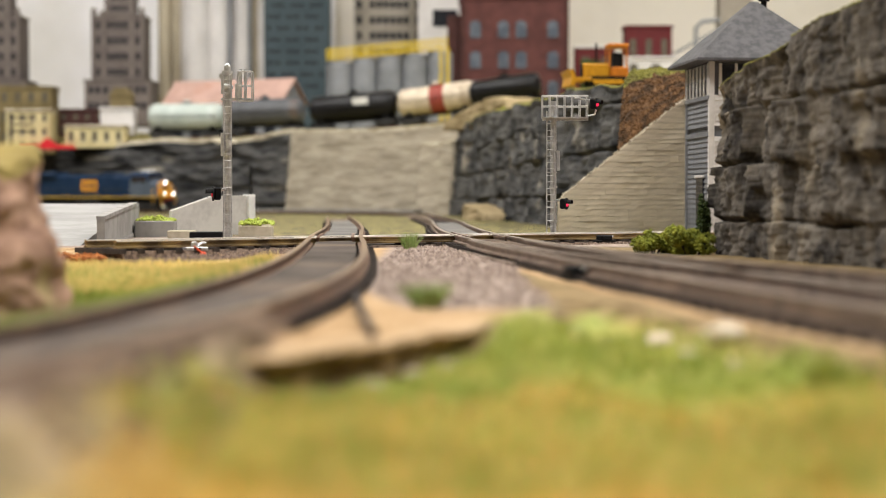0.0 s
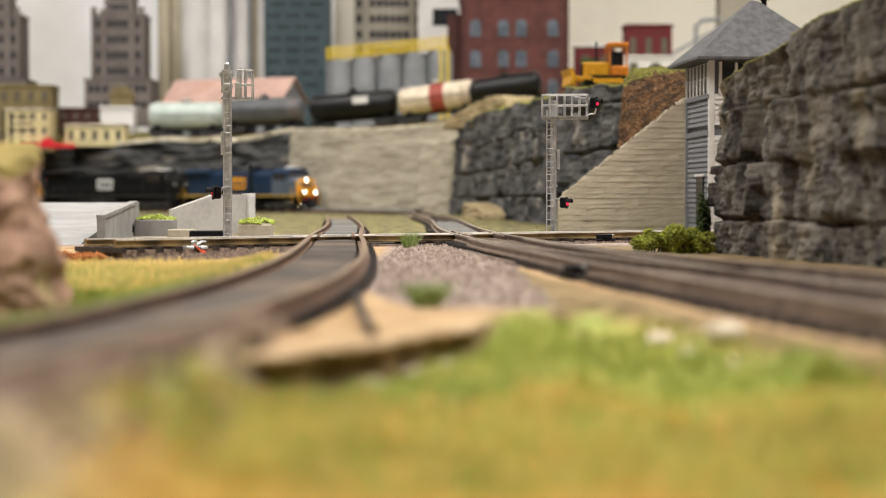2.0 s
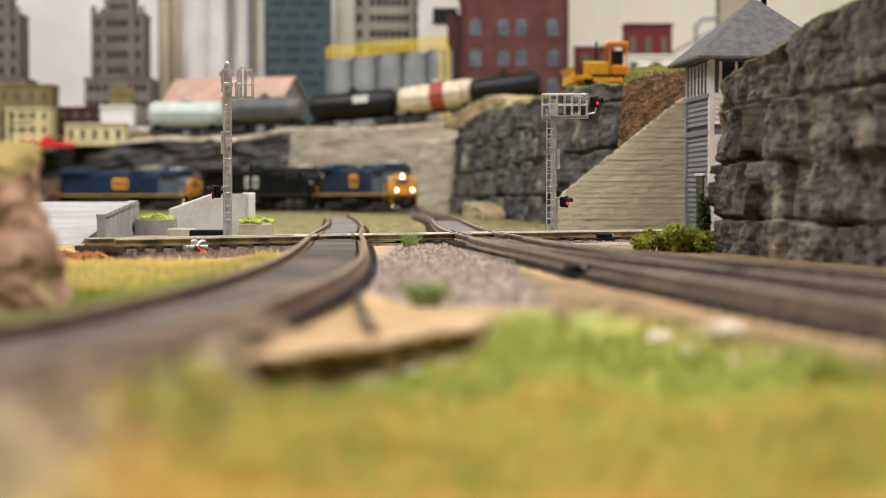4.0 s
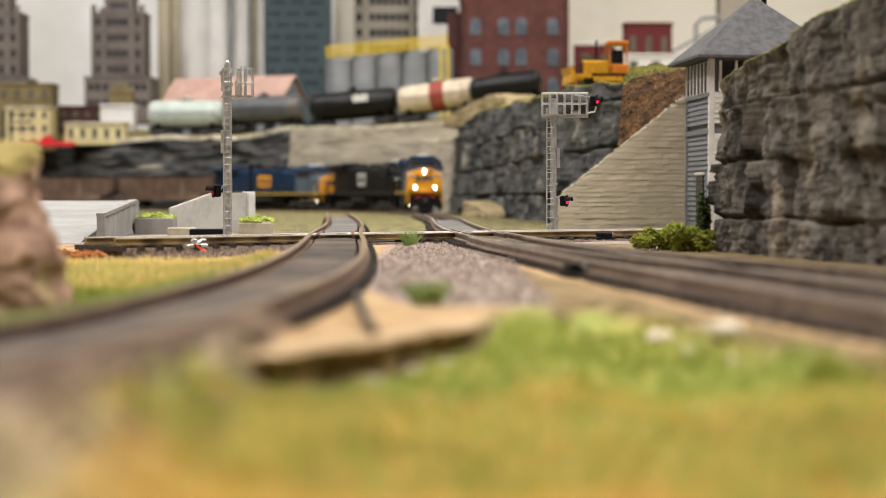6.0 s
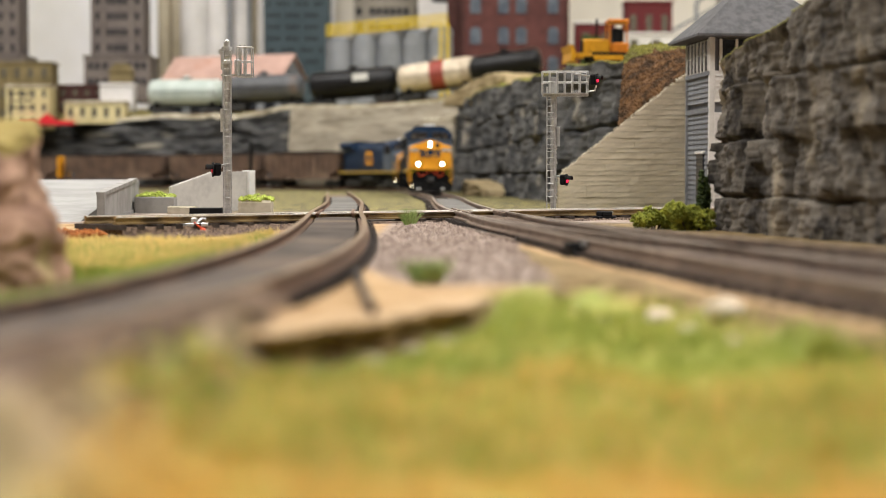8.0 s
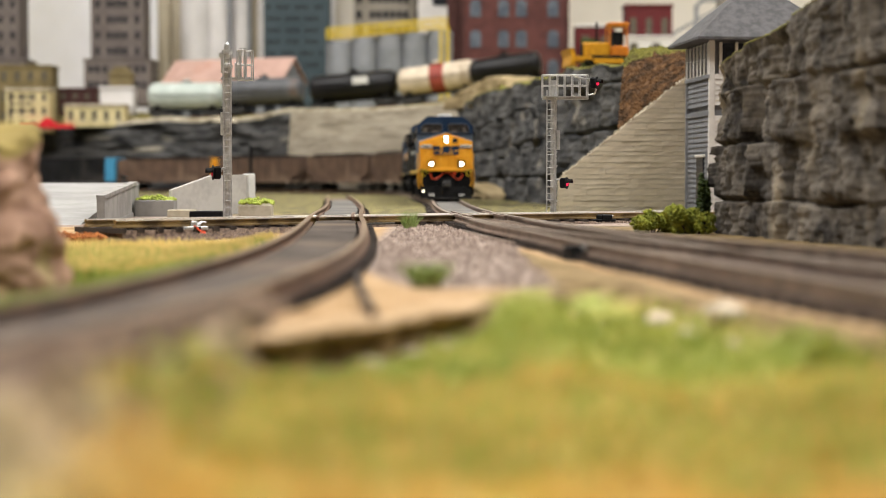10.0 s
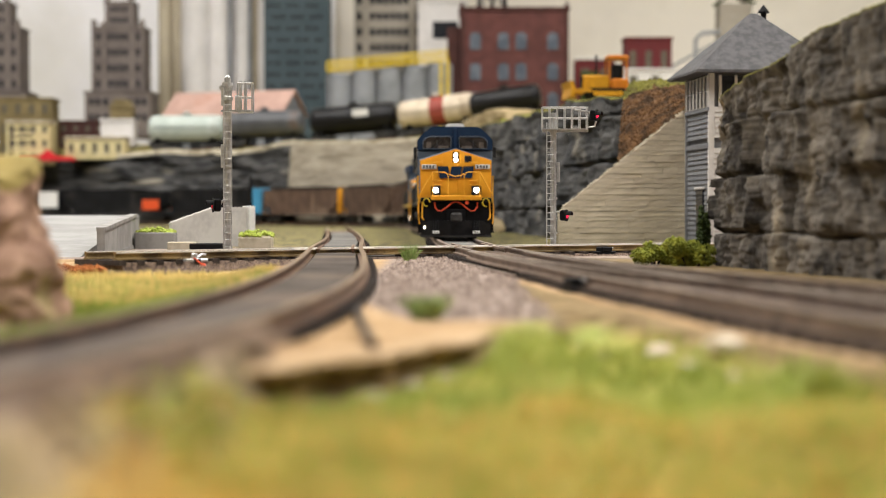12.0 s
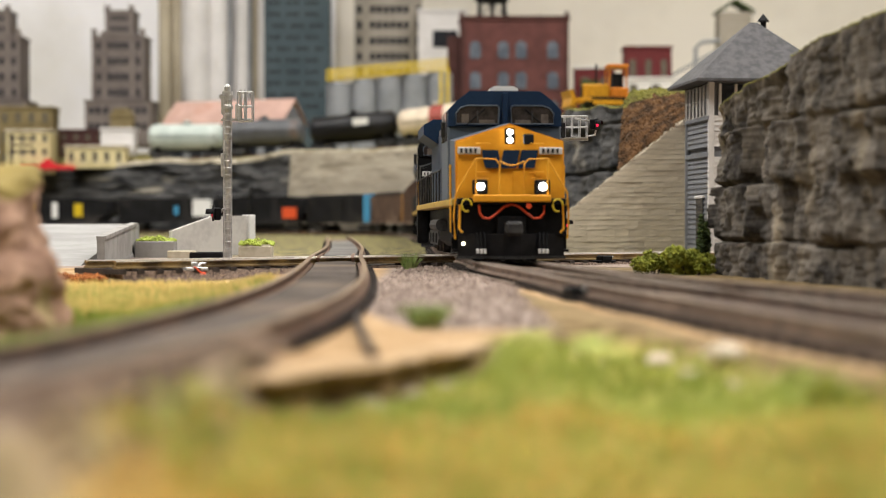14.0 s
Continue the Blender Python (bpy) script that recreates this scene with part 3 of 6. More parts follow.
left_track = track("brown weathered curved track with dark wooden ties", LEFT[::-1], tie_len=24.4, half=11.4, bed="ballast_dark", skip=lambda x, y: y > 1300 or near_cross(x, y), guard=[q for q in LEFT if 585 < q[1] < 680], infill=[q for q in LEFT if 62 < q[1] < 605])
part("infill", sweep([q for q in LEFT if 626 < q[1] < 1200], 0, ((-7.0, -3.0), (7.0, -3.0), (6.6, -1.2), (-6.6, -1.2))), "slab_gray", left_track, "pale gray slab between the rails")
main_track = track("weathered main track running through the crossing diamond", MAIN_NEAR, rails=("rail_dark", "rail_gray"), skip=lambda x, y: y > 1500 or near_cross(x, y), guard=[q for q in MAIN_NEAR if 600 < q[1] < 700], infill=[q for q in MAIN_NEAR if 60 < q[1] < 630], infill_of="infill_brown")
part("infill", sweep([q for q in MAIN_NEAR if 658 < q[1] < 1100], 0, ((-7.0, -3.0), (7.0, -3.0), (6.6, -1.2), (-6.6, -1.2))), "slab_gray", main_track, "pale gray slab between the rails")
track("weathered curved main track at the foot of the stone wall", MAIN_FAR, tie_step=14.0, skip=lambda x, y: x < -800)
track("weathered siding track diverging at a turnout", [q for q in SIDE if q[1] < 560], rails=("rail_dark", "rail_gray"), tie_len=24, half=11.5, skip=lambda x, y: y > 430, infill=[q for q in SIDE if q[1] < 430], infill_of="infill_brown")
track("unpainted brass-sided track crossing at an angle on dark ballast", CROSS, rails=("rail_brass", "rail_bright"), bed="ballast_dark", skip=lambda x, y: abs(x + 38) < 14 or abs(x - 7) < 16, infill=[q for q in CROSS if -34 < q[0] < 60], infill_of="plaster_gray")


tagged(part("road", sweep([q for q in MAIN_NEAR if 120 < q[1] < 500], 23, ((-8, -6), (8, -6), (7.4, -2.5), (-7.4, -2.5))), "road_gray"), "worn gray-green service road beside the main track", "road", kind="structure")


def ledge_lip():
    """The broken lip of the sandy plaster shelf, overhanging the grass."""
    bm, rings = bmesh.new(), []
    for i in range(121):
        x = -26 + 34 * i / 120
        y = edge_y(x)
        ends = smoothstep(-26, -20, x) * smoothstep(8, 3, x)
        out = (1.8 + 1.6 * fbm(x * 0.35, 2.2, 5.0, 4)) * ends
        top = -4.3 + 0.65 * ends + 0.25 * fbm(x * 0.15, 0.4, 1.0, 3)
        mid = 1.2 + 0.8 * fbm(x * 0.5, 7.0, 3.0, 3)
        rings.append([bm.verts.new(p) for p in ((x, y + 19, top - 0.5), (x, y + 12, top - 0.22), (x, y + 6, top - 0.08), (x, y - out * 0.4, top - 0.15), (x, y - out, top - 0.6), (x, y - out * 0.7, top - 1.1), (x, y + mid, top - 1.9), (x, y + mid + 1.5, top - 3.2), (x, y + mid + 1.0, top - 4.8), (x, y + 17, top - 4.8))])
    n = len(rings[0])
    for a, b in zip(rings, rings[1:]):
        for k in range(n):
            bm.faces.new((a[k], b[k], b[(k + 1) % n], a[(k + 1) % n]))
    bm.faces.new(rings[0][::-1])
    bm.faces.new(rings[-1])
    bmesh.ops.recalc_face_normals(bm, faces=bm.faces)
    # faces under the lip take the brown that has shade painted in
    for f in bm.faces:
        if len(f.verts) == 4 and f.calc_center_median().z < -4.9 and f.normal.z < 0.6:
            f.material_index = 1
    return bm


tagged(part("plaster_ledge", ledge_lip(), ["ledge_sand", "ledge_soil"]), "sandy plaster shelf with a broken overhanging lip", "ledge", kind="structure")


# ---- cliffs and rock faces ----
def rough_ridge(x, y, z):
    """Sharp chipped relief."""
    s, a = 0.0, 1.0
    for _ in range(4):
        s += a * (0.5 - abs(noise.noise((x, y, z))) * 2.2)
        x, y, z, a = x * 2.2 + 1.3, y * 2.2 + 5.1, z * 2.2 + 2.7, a * 0.55
    return s


def cliff(name, base, tops, depth, material, label, category, amp=3.0, size=0.06, strata=8.0, step=2.0, rows=40, lean=0.1, bottom=-8.0, cap=None, seed=0, kind="", block=0.0, dip=0.0, chip=0.5, crest=0.8, crust=0, cells=None, beds=None, fq=1.0):
    """A rock face on a base line with a top edge, closed at the back; layered and broken by noise."""
    line = headings(spline(base, step))
    ln = np.linspace(0, 1, len(line))
    tx, tz = zip(*tops)
    total = sum(math.dist(a[:2], b[:2]) for a, b in zip(line, line[1:]))
    bm = bmesh.new()
    rings = []
    nb = 6
    for (x, y, h), u in zip(line, ln):
        nx, ny = math.sin(h), -math.cos(h)
        top = float(np.interp(u, tx, tz)) + crest * amp * fbm(u * 9, seed, 2.0, 3)
        ring = []
        for j in range(rows):
            v = j / (rows - 1)
            z = bottom + (top - bottom) * v
            px, py = x - nx * lean * (z - bottom), y - ny * lean * (z - bottom)
            layer = (z - dip * u) / strata + 0.35 * fbm(x * 0.02, y * 0.02, seed)
            k = math.floor(layer)
            ledge = (noise.noise((k * 7.31 + seed, x * size * 0.5, y * size * 0.5))) * amp * 0.9
            crack = -amp * 0.8 * smoothstep(0.12, 0.0, layer - k)
            vert = 0.0
            if cells:
                run = u * total
                dist, _ = noise.voronoi((run / cells[0] + 0.25 * fbm(run * 0.05, z * 0.05, seed, 2), z / cells[1] - dip * u / cells[1] + 0.2 * fbm(run * 0.08, z * 0.08, seed + 3, 2), seed * 1.7))
                pt = _[0]
                vert += amp * 0.85 * noise.noise((pt.x * 3.7, pt.y * 5.3, pt.z + 2.0)) * 1.4 - amp * 0.5 * smoothstep(0.1, 0.0, dist[1] - dist[0])
            if block:
                c = noise.cell((x / block + k * 0.37, y / block, k * 1.0))
                vert += amp * 0.9 * (c - 0.5)
            if beds:
                low, tall = beds
                wave = 1.4 * fbm(x * 0.03, y * 0.03, seed + 1.0, 3)
                k = min(2, math.floor((z - low + wave) / tall))
                wave *= 0.4 + 0.6 * noise.noise((k * 3.1, x * 0.02, y * 0.02))
                t = (z - low + wave) / tall - k
                ledge = amp * (1.3 * noise.noise((k * 5.7 + seed, x * 0.012, y * 0.012)) + 0.8 * (noise.cell((u * total / 34 + k * 0.43 + 0.12 * fbm(z * 0.1, u * 9, seed, 2), k * 1.0, seed)) - 0.5))
                gap = max(0.12, 0.5 + 1.1 * noise.noise((k * 9.3 + seed, u * total * 0.03, 1.0)))
                crack = -amp * 1.5 * gap * smoothstep(0.12, 0.01, t)
                px_, pz_ = u * total * 0.11 * fq, z * 0.09 * fq
                pit = max(0.0, noise.noise((px_, pz_, seed + 4.0)) - 0.22)
                vert = -amp * 2.4 * pit
                d = ledge + crack + vert + 0.5 * amp * fbm(u * total * 0.07 * fq, z * 0.05 * fq, seed, 6) + chip * amp * rough_ridge(u * total * 0.13 * fq, z * 0.12 * fq, seed) + 0.35 * chip * amp * fbm(u * total * 0.5 * fq, z * 0.4 * fq, seed, 4)
                d *= 1 - 0.5 * smoothstep(0.93, 1.0, v)
                ring.append(bm.verts.new((px + nx * d, py + ny * d, z)))
                continue
            d = ledge + crack + vert + amp * fbm(px * size * 0.65, py * size * 0.65, z * size * 1.7 + seed, 5) + chip * amp * rough_ridge(px * size * 2.0, py * size * 2.0, z * size * 5.5 + seed)
            d *= 1 - 0.5 * smoothstep(0.93, 1.0, v)
            ring.append(bm.verts.new((px + nx * d, py + ny * d, z)))
        last = ring[-1].co.copy()
        for j in range(1, nb + 1):
            q = depth * j / nb
            ring.append(bm.verts.new((last.x - nx * q, last.y - ny * q, last.z + 0.5 * amp * fbm(last.x * 0.05 + j, last.y * 0.05, seed, 3) * (j < nb))))
        ring.append(bm.verts.new((last.x - nx * depth, last.y - ny * depth, bottom)))
        rings.append(ring)
    n = len(rings[0])
    for a, b in zip(rings, rings[1:]):
        for i in range(n):
            f = bm.faces.new((a[i], b[i], b[(i + 1) % n], a[(i + 1) % n]))
            if cap and rows - 2 - crust <= i < n - 2:
                f.material_index = 1
    bm.faces.new(rings[0])
    bm.faces.new(rings[-1][::-1])
    bmesh.ops.recalc_face_normals(bm, faces=bm.faces)
    top = bm.copy() if cap else None
    if cap:
        bmesh.ops.delete(bm, geom=[f for f in bm.faces if f.material_index == 1], context="FACES")
        bmesh.ops.delete(top, geom=[f for f in top.faces if f.material_index == 0], context="FACES")
        for f in top.faces:
            f.material_index = 0
    o = part(name, bm, material, smooth=True)
    if cap:
        part("moss" if cap.startswith("moss") else "capping", top, cap, o, "mossy green top" if cap == "moss_cap" else "golden mossy top" if cap == "moss_gold" else "pale plaster top edge", smooth=True)
    return tagged(o, label, category, kind=kind)


mk("moss_gold", (0.31, 0.24, 0.08), (0.2, 0.15, 0.05), rough=0.95, scale=110, fine=700, bump=0.8)
mk("moss_cap", (0.2, 0.19, 0.04), (0.09, 0.08, 0.02), rough=0.95, scale=150, fine=800, bump=0.8)
cliff("rock_cutting", [(83, 540), (86, 520), (92, 480), (98, 440), (106, 400), (122, 330), (150, 240)], ((0, 48), (0.12, 52), (0.5, 62), (1, 66)), 60, "rock_gray", "weathered gray rock cutting with mossy top edge", "rock", amp=3.0, size=0.045, beds=(6.0, 17.0), chip=0.5, fq=0.85, crest=0.3, rows=150, step=0.8, lean=0.03, cap="moss_cap", seed=3)
cliff("rock_outcrop", [(-84, 236), (-70, 258), (-64.5, 280), (-66, 298), (-76, 318), (-100, 332)], ((0, 16), (0.4, 19), (0.6, 21), (1, 22)), 24, "rock_pink", "blurred pinkish brown rock outcrop with mossy top", "rock", amp=2.4, size=0.06, strata=60, chip=0.35, rows=50, step=0.8, lean=0.16, crust=3, cap="moss_gold", seed=8)
cliff("rock_wall_west", [(-760, 2640), (-600, 2600), (-420, 2500), (-300, 2410), (-205, 2300)], ((0, 92), (0.35, 100), (0.55, 103), (0.75, 101), (1, 109)), 50, "rock_strata", "dark gray layered rock wall behind the curved track", "rock wall", amp=5, size=0.025, strata=30, cells=(90, 13), chip=0.2, rows=60, step=4, crust=2, cap="stone_cap", seed=5, kind="structure")
cliff("stone_wall", [(-213, 2300), (-120, 2190), (-40, 2110), (12, 2060)], ((0, 109), (0.5, 104), (1, 107)), 50, "stone_beige", "beige coursed stone retaining wall", "wall", amp=0.9, size=0.03, strata=9.5, rows=80, step=3, crust=2, cap="stone_cap", seed=9, kind="structure", block=30)
cliff("wall_buttress", [(-34, 2092), (-12, 2068), (6, 2049)], ((0, 84), (0.5, 83), (1, 86)), 14, "stone_beige", "projecting beige bay of the stone retaining wall", "wall", amp=0.9, size=0.03, strata=9.5, rows=60, step=3, crust=2, cap="stone_cap", seed=10, kind="structure", block=24)
cliff("sandstone_ledge", [(0, 2036), (22, 1990), (44, 1920), (62, 1850)], ((0, 108), (0.3, 122), (0.7, 128), (1, 122)), 40, "sandstone", "tan sandstone ledge capping the dark rock wall", "rock", amp=2.5, size=0.03, strata=14, rows=24, step=3, bottom=96, seed=21)
cliff("rock_wall_east", [(8, 2050), (26, 1850), (46, 1600), (54, 1450), (60, 1300), (72, 1150), (84, 1020), (94, 966), (99.5, 944), (108, 938)], ((0, 106), (0.16, 103), (0.36, 97), (0.6, 88), (0.73, 85), (0.83, 81), (0.93, 79), (1, 80)), 60, "rock_dark", "dark layered rock wall beside the main track", "rock wall", amp=5, size=0.03, beds=(14, 27), chip=0.5, fq=0.5, rows=110, step=2.5, cap="moss_cap", seed=13, kind="structure")


tagged(part("wall_footing", sweep(headings(spline([(-330, 2385), (-240, 2290), (-150, 2195), (-70, 2112), (-30, 2072)], 6)), 0, ((-9, -6), (9, -6), (8, 2.6), (-8, 2.6))), "plaster_gray"), "low gray concrete footing along the stone wall", "footing", kind="structure")
cliff("boulder", [(26, 1690), (18, 1660), (19, 1560), (26, 1480), (36, 1440)], ((0, 4), (0.3, 10), (0.7, 8), (1, 2)), 24, "sandstone", "low tan boulder at the foot of the dark rock wall", "rock", amp=2.2, size=0.04, strata=9, rows=24, step=3, seed=31)


# ---- upper town level ----
def upper_ground():
    bm = bmesh.new()
    front = [(-2400, 2760, 88), (-760, 2665, 90), (-600, 2625, 96), (-420, 2525, 100), (-300, 2435, 101), (-205, 2325, 105), (-120, 2215, 103), (-40, 2135, 103), (24, 2070, 105), (56, 1860, 100), (76, 1600, 94), (90, 1300, 87), (108, 1050, 81), (130, 980, 80), (400, 960, 84), (1500, 960, 84)]
    cols = []
    for x, y, z in front:
        back = 2720 if y < 2650 else y + 60
        cols.append([bm.verts.new(p) for p in ((x, y, z - 4), (x, y + (back - y) * 0.4, z + 8), (x, back, max(z, 112)), (x, 3445, 150))])
    for a, b in zip(cols, cols[1:]):
        for i in range(3):
            bm.faces.new((a[i], b[i], b[i + 1], a[i + 1]))
    return bm


mk("upper_soil", (0.34, 0.3, 0.11), (0.24, 0.2, 0.07), rough=0.95, scale=40, fine=300)
tagged(part("upper_ground", upper_ground(), "upper_soil"), "tan and green upper town level of the layout", "ground", kind="structure")


# ---- embankment, plank-coursed wall ----
def diag(x):
    return min(66.0, 13.5 + (x - 58) * 0.8)


def embankment():
    bm = bmesh.new()
    rows = []
    for i in range(70):
        q = i / 69
        row = [bm.verts.new((88 + 40 * q, 866, -8))]
        left = smoothstep(0, 0.12, q)
        for j in range(40):
            v = j / 39
            x = 88 + 13 * v + (40 + v) * q
            z = diag(x) - 1.5 + (86 - diag(x) + 1.5) * v ** 0.8 * (0.85 + 0.15 * left)
            y = 866 + 88 * v
            row.append(bm.verts.new((x, y + 2.0 * fbm(x * 0.1, y * 0.1, 3), z + 2.2 * fbm(x * 0.12, y * 0.12, 1))))
        row.append(bm.verts.new((x, 957, -8)))
        rows.append(row)
    for a, b in zip(rows, rows[1:]):
        for j in range(len(a) - 1):
            f = bm.faces.new((a[j], b[j], b[j + 1], a[j + 1]))
            f.material_index = 1 if 29 + 3 * noise.noise((a[j].co.x * 0.1, 0, 0)) < j < 39 and q > 0.03 else 0
            f.smooth = True
    return bm


tagged(part("embankment", embankment(), ["tan_slope", "moss_cap"]), "steep rust-brown earth embankment with a green grassy top", "ground", kind="structure")

rnd_e, ga, gb = random.Random(21), bmesh.new(), bmesh.new()
for _ in range(4200):
    q, v = rnd_e.random(), rnd_e.random()
    x, y = 88 + 13 * v + (40 + v) * q, 866 + 88 * v
    z = diag(x) - 1.5 + (86 - diag(x) + 1.5) * v ** 0.8 * (0.85 + 0.15 * smoothstep(0, 0.12, q)) + 2.2 * fbm(x * 0.12, y * 0.12, 1)
    clump(gb if v > 0.72 + 0.12 * noise.noise((x * 0.1, 0, 0)) else ga, (x, y + 2.0 * fbm(x * 0.1, y * 0.1, 3), z), rnd_e.uniform(0.4, 1.0), rnd_e)
tagged(part("ground_foam", ga, "tan_slope"), "crumbled rust-brown ground foam on the embankment", "ground cover", kind="stuff")
tagged(part("ground_foam", gb, "moss_cap"), "crumbled olive green ground foam on the embankment", "ground cover", kind="stuff")

course_wall = tagged(part("retaining_wall", prism(((57, -8), (136, -8), (136, 65), (124, 64.5), (58, 13)), 863, 867), "stone_cap"), "beige rough-coursed retaining wall with a sloping top", "wall", kind="structure")


def course_stone(seed, width, cut):
    """One long rough stone of a course; cut slants its upper left corner."""
    r = random.Random(seed)
    bm = bmesh.new()
    n = max(2, int(width / 3.5))
    lo, hi, lob, hib = [], [], [], []
    for i in range(n + 1):
        a = width * i / n
        d = -0.5 * r.random()
        lo.append(bm.verts.new((a, d, r.uniform(0.0, 0.12))))
        hi.append(bm.verts.new((a, d - r.uniform(-0.2, 0.2), 2.78 - r.uniform(0.0, 0.16))))
        lob.append(bm.verts.new((a, 1.6, 0.0)))
        hib.append(bm.verts.new((a, 1.6, 2.78)))
    if cut:
        for vs in (hi, hib):
            vs[0].co.x += 3.4
    for i in range(n):
        bm.faces.new((lo[i], lo[i + 1], hi[i + 1], hi[i]))
        bm.faces.new((hi[i], hi[i + 1], hib[i + 1], hib[i]))
        bm.faces.new((lo[i + 1], lo[i], lob[i], lob[i + 1]))
    bm.faces.new((lo[0], hi[0], hib[0], lob[0]))
    bm.faces.new((lo[-1], lob[-1], hib[-1], hi[-1]))
    return bm


STONES = {}
z = -6.0
row_i = 0
while z < 63:
    x = 58.0 if z + 2.7 < 13 else 58 + (z + 2.7 - 13.5) / 0.8
    x -= 3.4 if z > 12 else 0
    first = z > 12
    tall = (2.8, 2.3, 3.2, 2.6, 3.5, 2.1)[row_i % 6]
    while x < 135:
        w = min((14, 21, 29, 38)[random.randrange(4)], 136.6 - x)
        key = (round(w), first, random.randrange(3))
        if key not in STONES:
            STONES[key] = part("stone", course_stone(len(STONES), round(w), first), "stone_wall", course_wall)
            STONES[key].matrix_basis = at(x, 862.0, z)
            STONES[key].scale.z = tall / 2.8
        else:
            again(STONES[key], at(x, 862.0 + random.uniform(-0.2, 0.2), z), name="stone").scale.z = tall / 2.8
        x += round(w) + 0.08
        first = False
        if w < 3:
            break
    z += tall
    row_i += 1


rnd_c, gc = random.Random(33), bmesh.new()
for _ in range(240):
    x = rnd_c.uniform(59, 124)
    clump(gc, (x, 863 + rnd_c.uniform(0, 4), diag(x) - 0.4 + rnd_c.uniform(0, 1.0)), rnd_c.uniform(0.25, 0.7), rnd_c)
tagged(part("loose_rubble", gc, "stone_cap"), "pale crumbs of rubble along the sloping wall top", "rubble", kind="stuff")


# ---- interlocking tower ----
tower = thing("signal_tower", "gray and white clapboard interlocking tower with a hipped shingle roof", "tower", 124.6, 800, -3.9, 5.2)
tower.scale = (0.884, 0.884, 0.884)
W_, D_ = 60, 52
part("core", box(0.8, W_ - 0.8, 0.8, D_ - 0.8, 0, 92), "siding_gray", tower)
first = None
for i in range(27):
    z = 1 + i * 2.72
    if i in (19, 20):
        continue
    if first is None:
        first = part("clapboard", prism(((-0.9, 0), (0.9, 0), (0.9, 2.7), (-0.2, 2.7)), 0.5, D_ - 0.5), "siding_gray", tower)
        fw = part("clapboard", prism(((-0.9, 0), (0.9, 0), (0.9, 2.7), (-0.2, 2.7)), 0.5, W_ - 0.5, axis="x"), "siding_white", tower, "white clapboard")
        first.matrix_basis, fw.matrix_basis = at(0, 0, z), at(0, 0, z)
    else:
        again(first, at(0, 0, z), name="clapboard")
        again(fw, at(0, 0, z), name="clapboard")
for nm, a in (("corner_board", (-1.3, 1.6, -1.3, 1.6, 0, 92)), ("corner_board", (-1.3, 1.4, D_ - 1.6, D_ + 1.2, 0, 92)), ("corner_board", (W_ - 1.6, W_ + 1.2, -1.3, 1.4, 0, 92))):
    part(nm, box(*a, 0.2), "siding_gray" if a[3] > 5 else "siding_white", tower)
part("belt_course", box(-1.7, 1, -1.2, D_ + 1, 72, 74.2, 0.2), "siding_gray", tower)
part("belt_course", box(-1.5, 1, 0, D_ + 1, 52.5, 55.2, 0.2), "siding_gray", tower)
win = part("window_band", box(-0.9, 0.7, 2, D_ - 2, 75, 90.5), "window_dark", tower, "row of dark tower windows")
for k in range(7):
    part("mullion", box(-1.5, 0.2, 2 + k * 7.9, 3.5 + k * 7.9, 74.2, 91, 0.15), "siding_white", win)
part("window_rail", box(-1.3, 0.2, 2, D_ - 2, 82.5, 83.3), "siding_gray", win)
door = part("door", box(-1.4, 0.4, 12, 27, 6, 31, 0.2), "window_dark", tower, "dark open doorway")
part("lintel", box(-1.9, 0.2, 10, 29, 31, 32.4, 0.2), "siding_white", door)
win2 = part("window_band", box(4, W_ - 4, -0.9, 0.7, 75, 90.5), "window_dark", tower)
for k in range(7):
    part("mullion", box(4 + k * 8.4, 5.5 + k * 8.4, -1.5, 0.2, 74.2, 91, 0.15), "siding_white", win2)


def hip_roof(x0, x1, y0, y1, z0, z1, ridge=6):
    bm = bmesh.new()
    lo = [bm.verts.new(p) for p in ((x0, y0, z0), (x1, y0, z0), (x1, y1, z0), (x0, y1, z0))]
    up = [bm.verts.new((p.co.x, p.co.y, z0 + 1.3)) for p in lo]
    cy, cx = (y0 + y1) / 2, (x0 + x1) / 2
    r = [bm.verts.new((cx - ridge, cy, z1)), bm.verts.new((cx + ridge, cy, z1))]
    bm.faces.new(lo[::-1])
    for i in range(4):
        bm.faces.new((lo[i], lo[(i + 1) % 4], up[(i + 1) % 4], up[i]))
    bm.faces.new((up[0], up[1], r[1], r[0]))
    bm.faces.new((up[1], up[2], r[1]))
    bm.faces.new((up[2], up[3], r[0], r[1]))
    bm.faces.new((up[3], up[0], r[0]))
    return bm


roof = part("roof", hip_roof(-9.5, W_ + 9.5, -9.5, D_ + 9.5, 92, 126.5, 2), "shingle", tower, "dark gray shingled hip roof")
vent = part("vent_stack", lathe(((1.6, 118), (1.6, 127.5)), sides=8, at_=(36, 28, 0)), "black_metal", tower)
part("vent_cap", lathe(((3.2, 127), (3.2, 127.8), (0.2, 131.5)), sides=4, at_=(36, 28, 0)), "black_metal", vent)


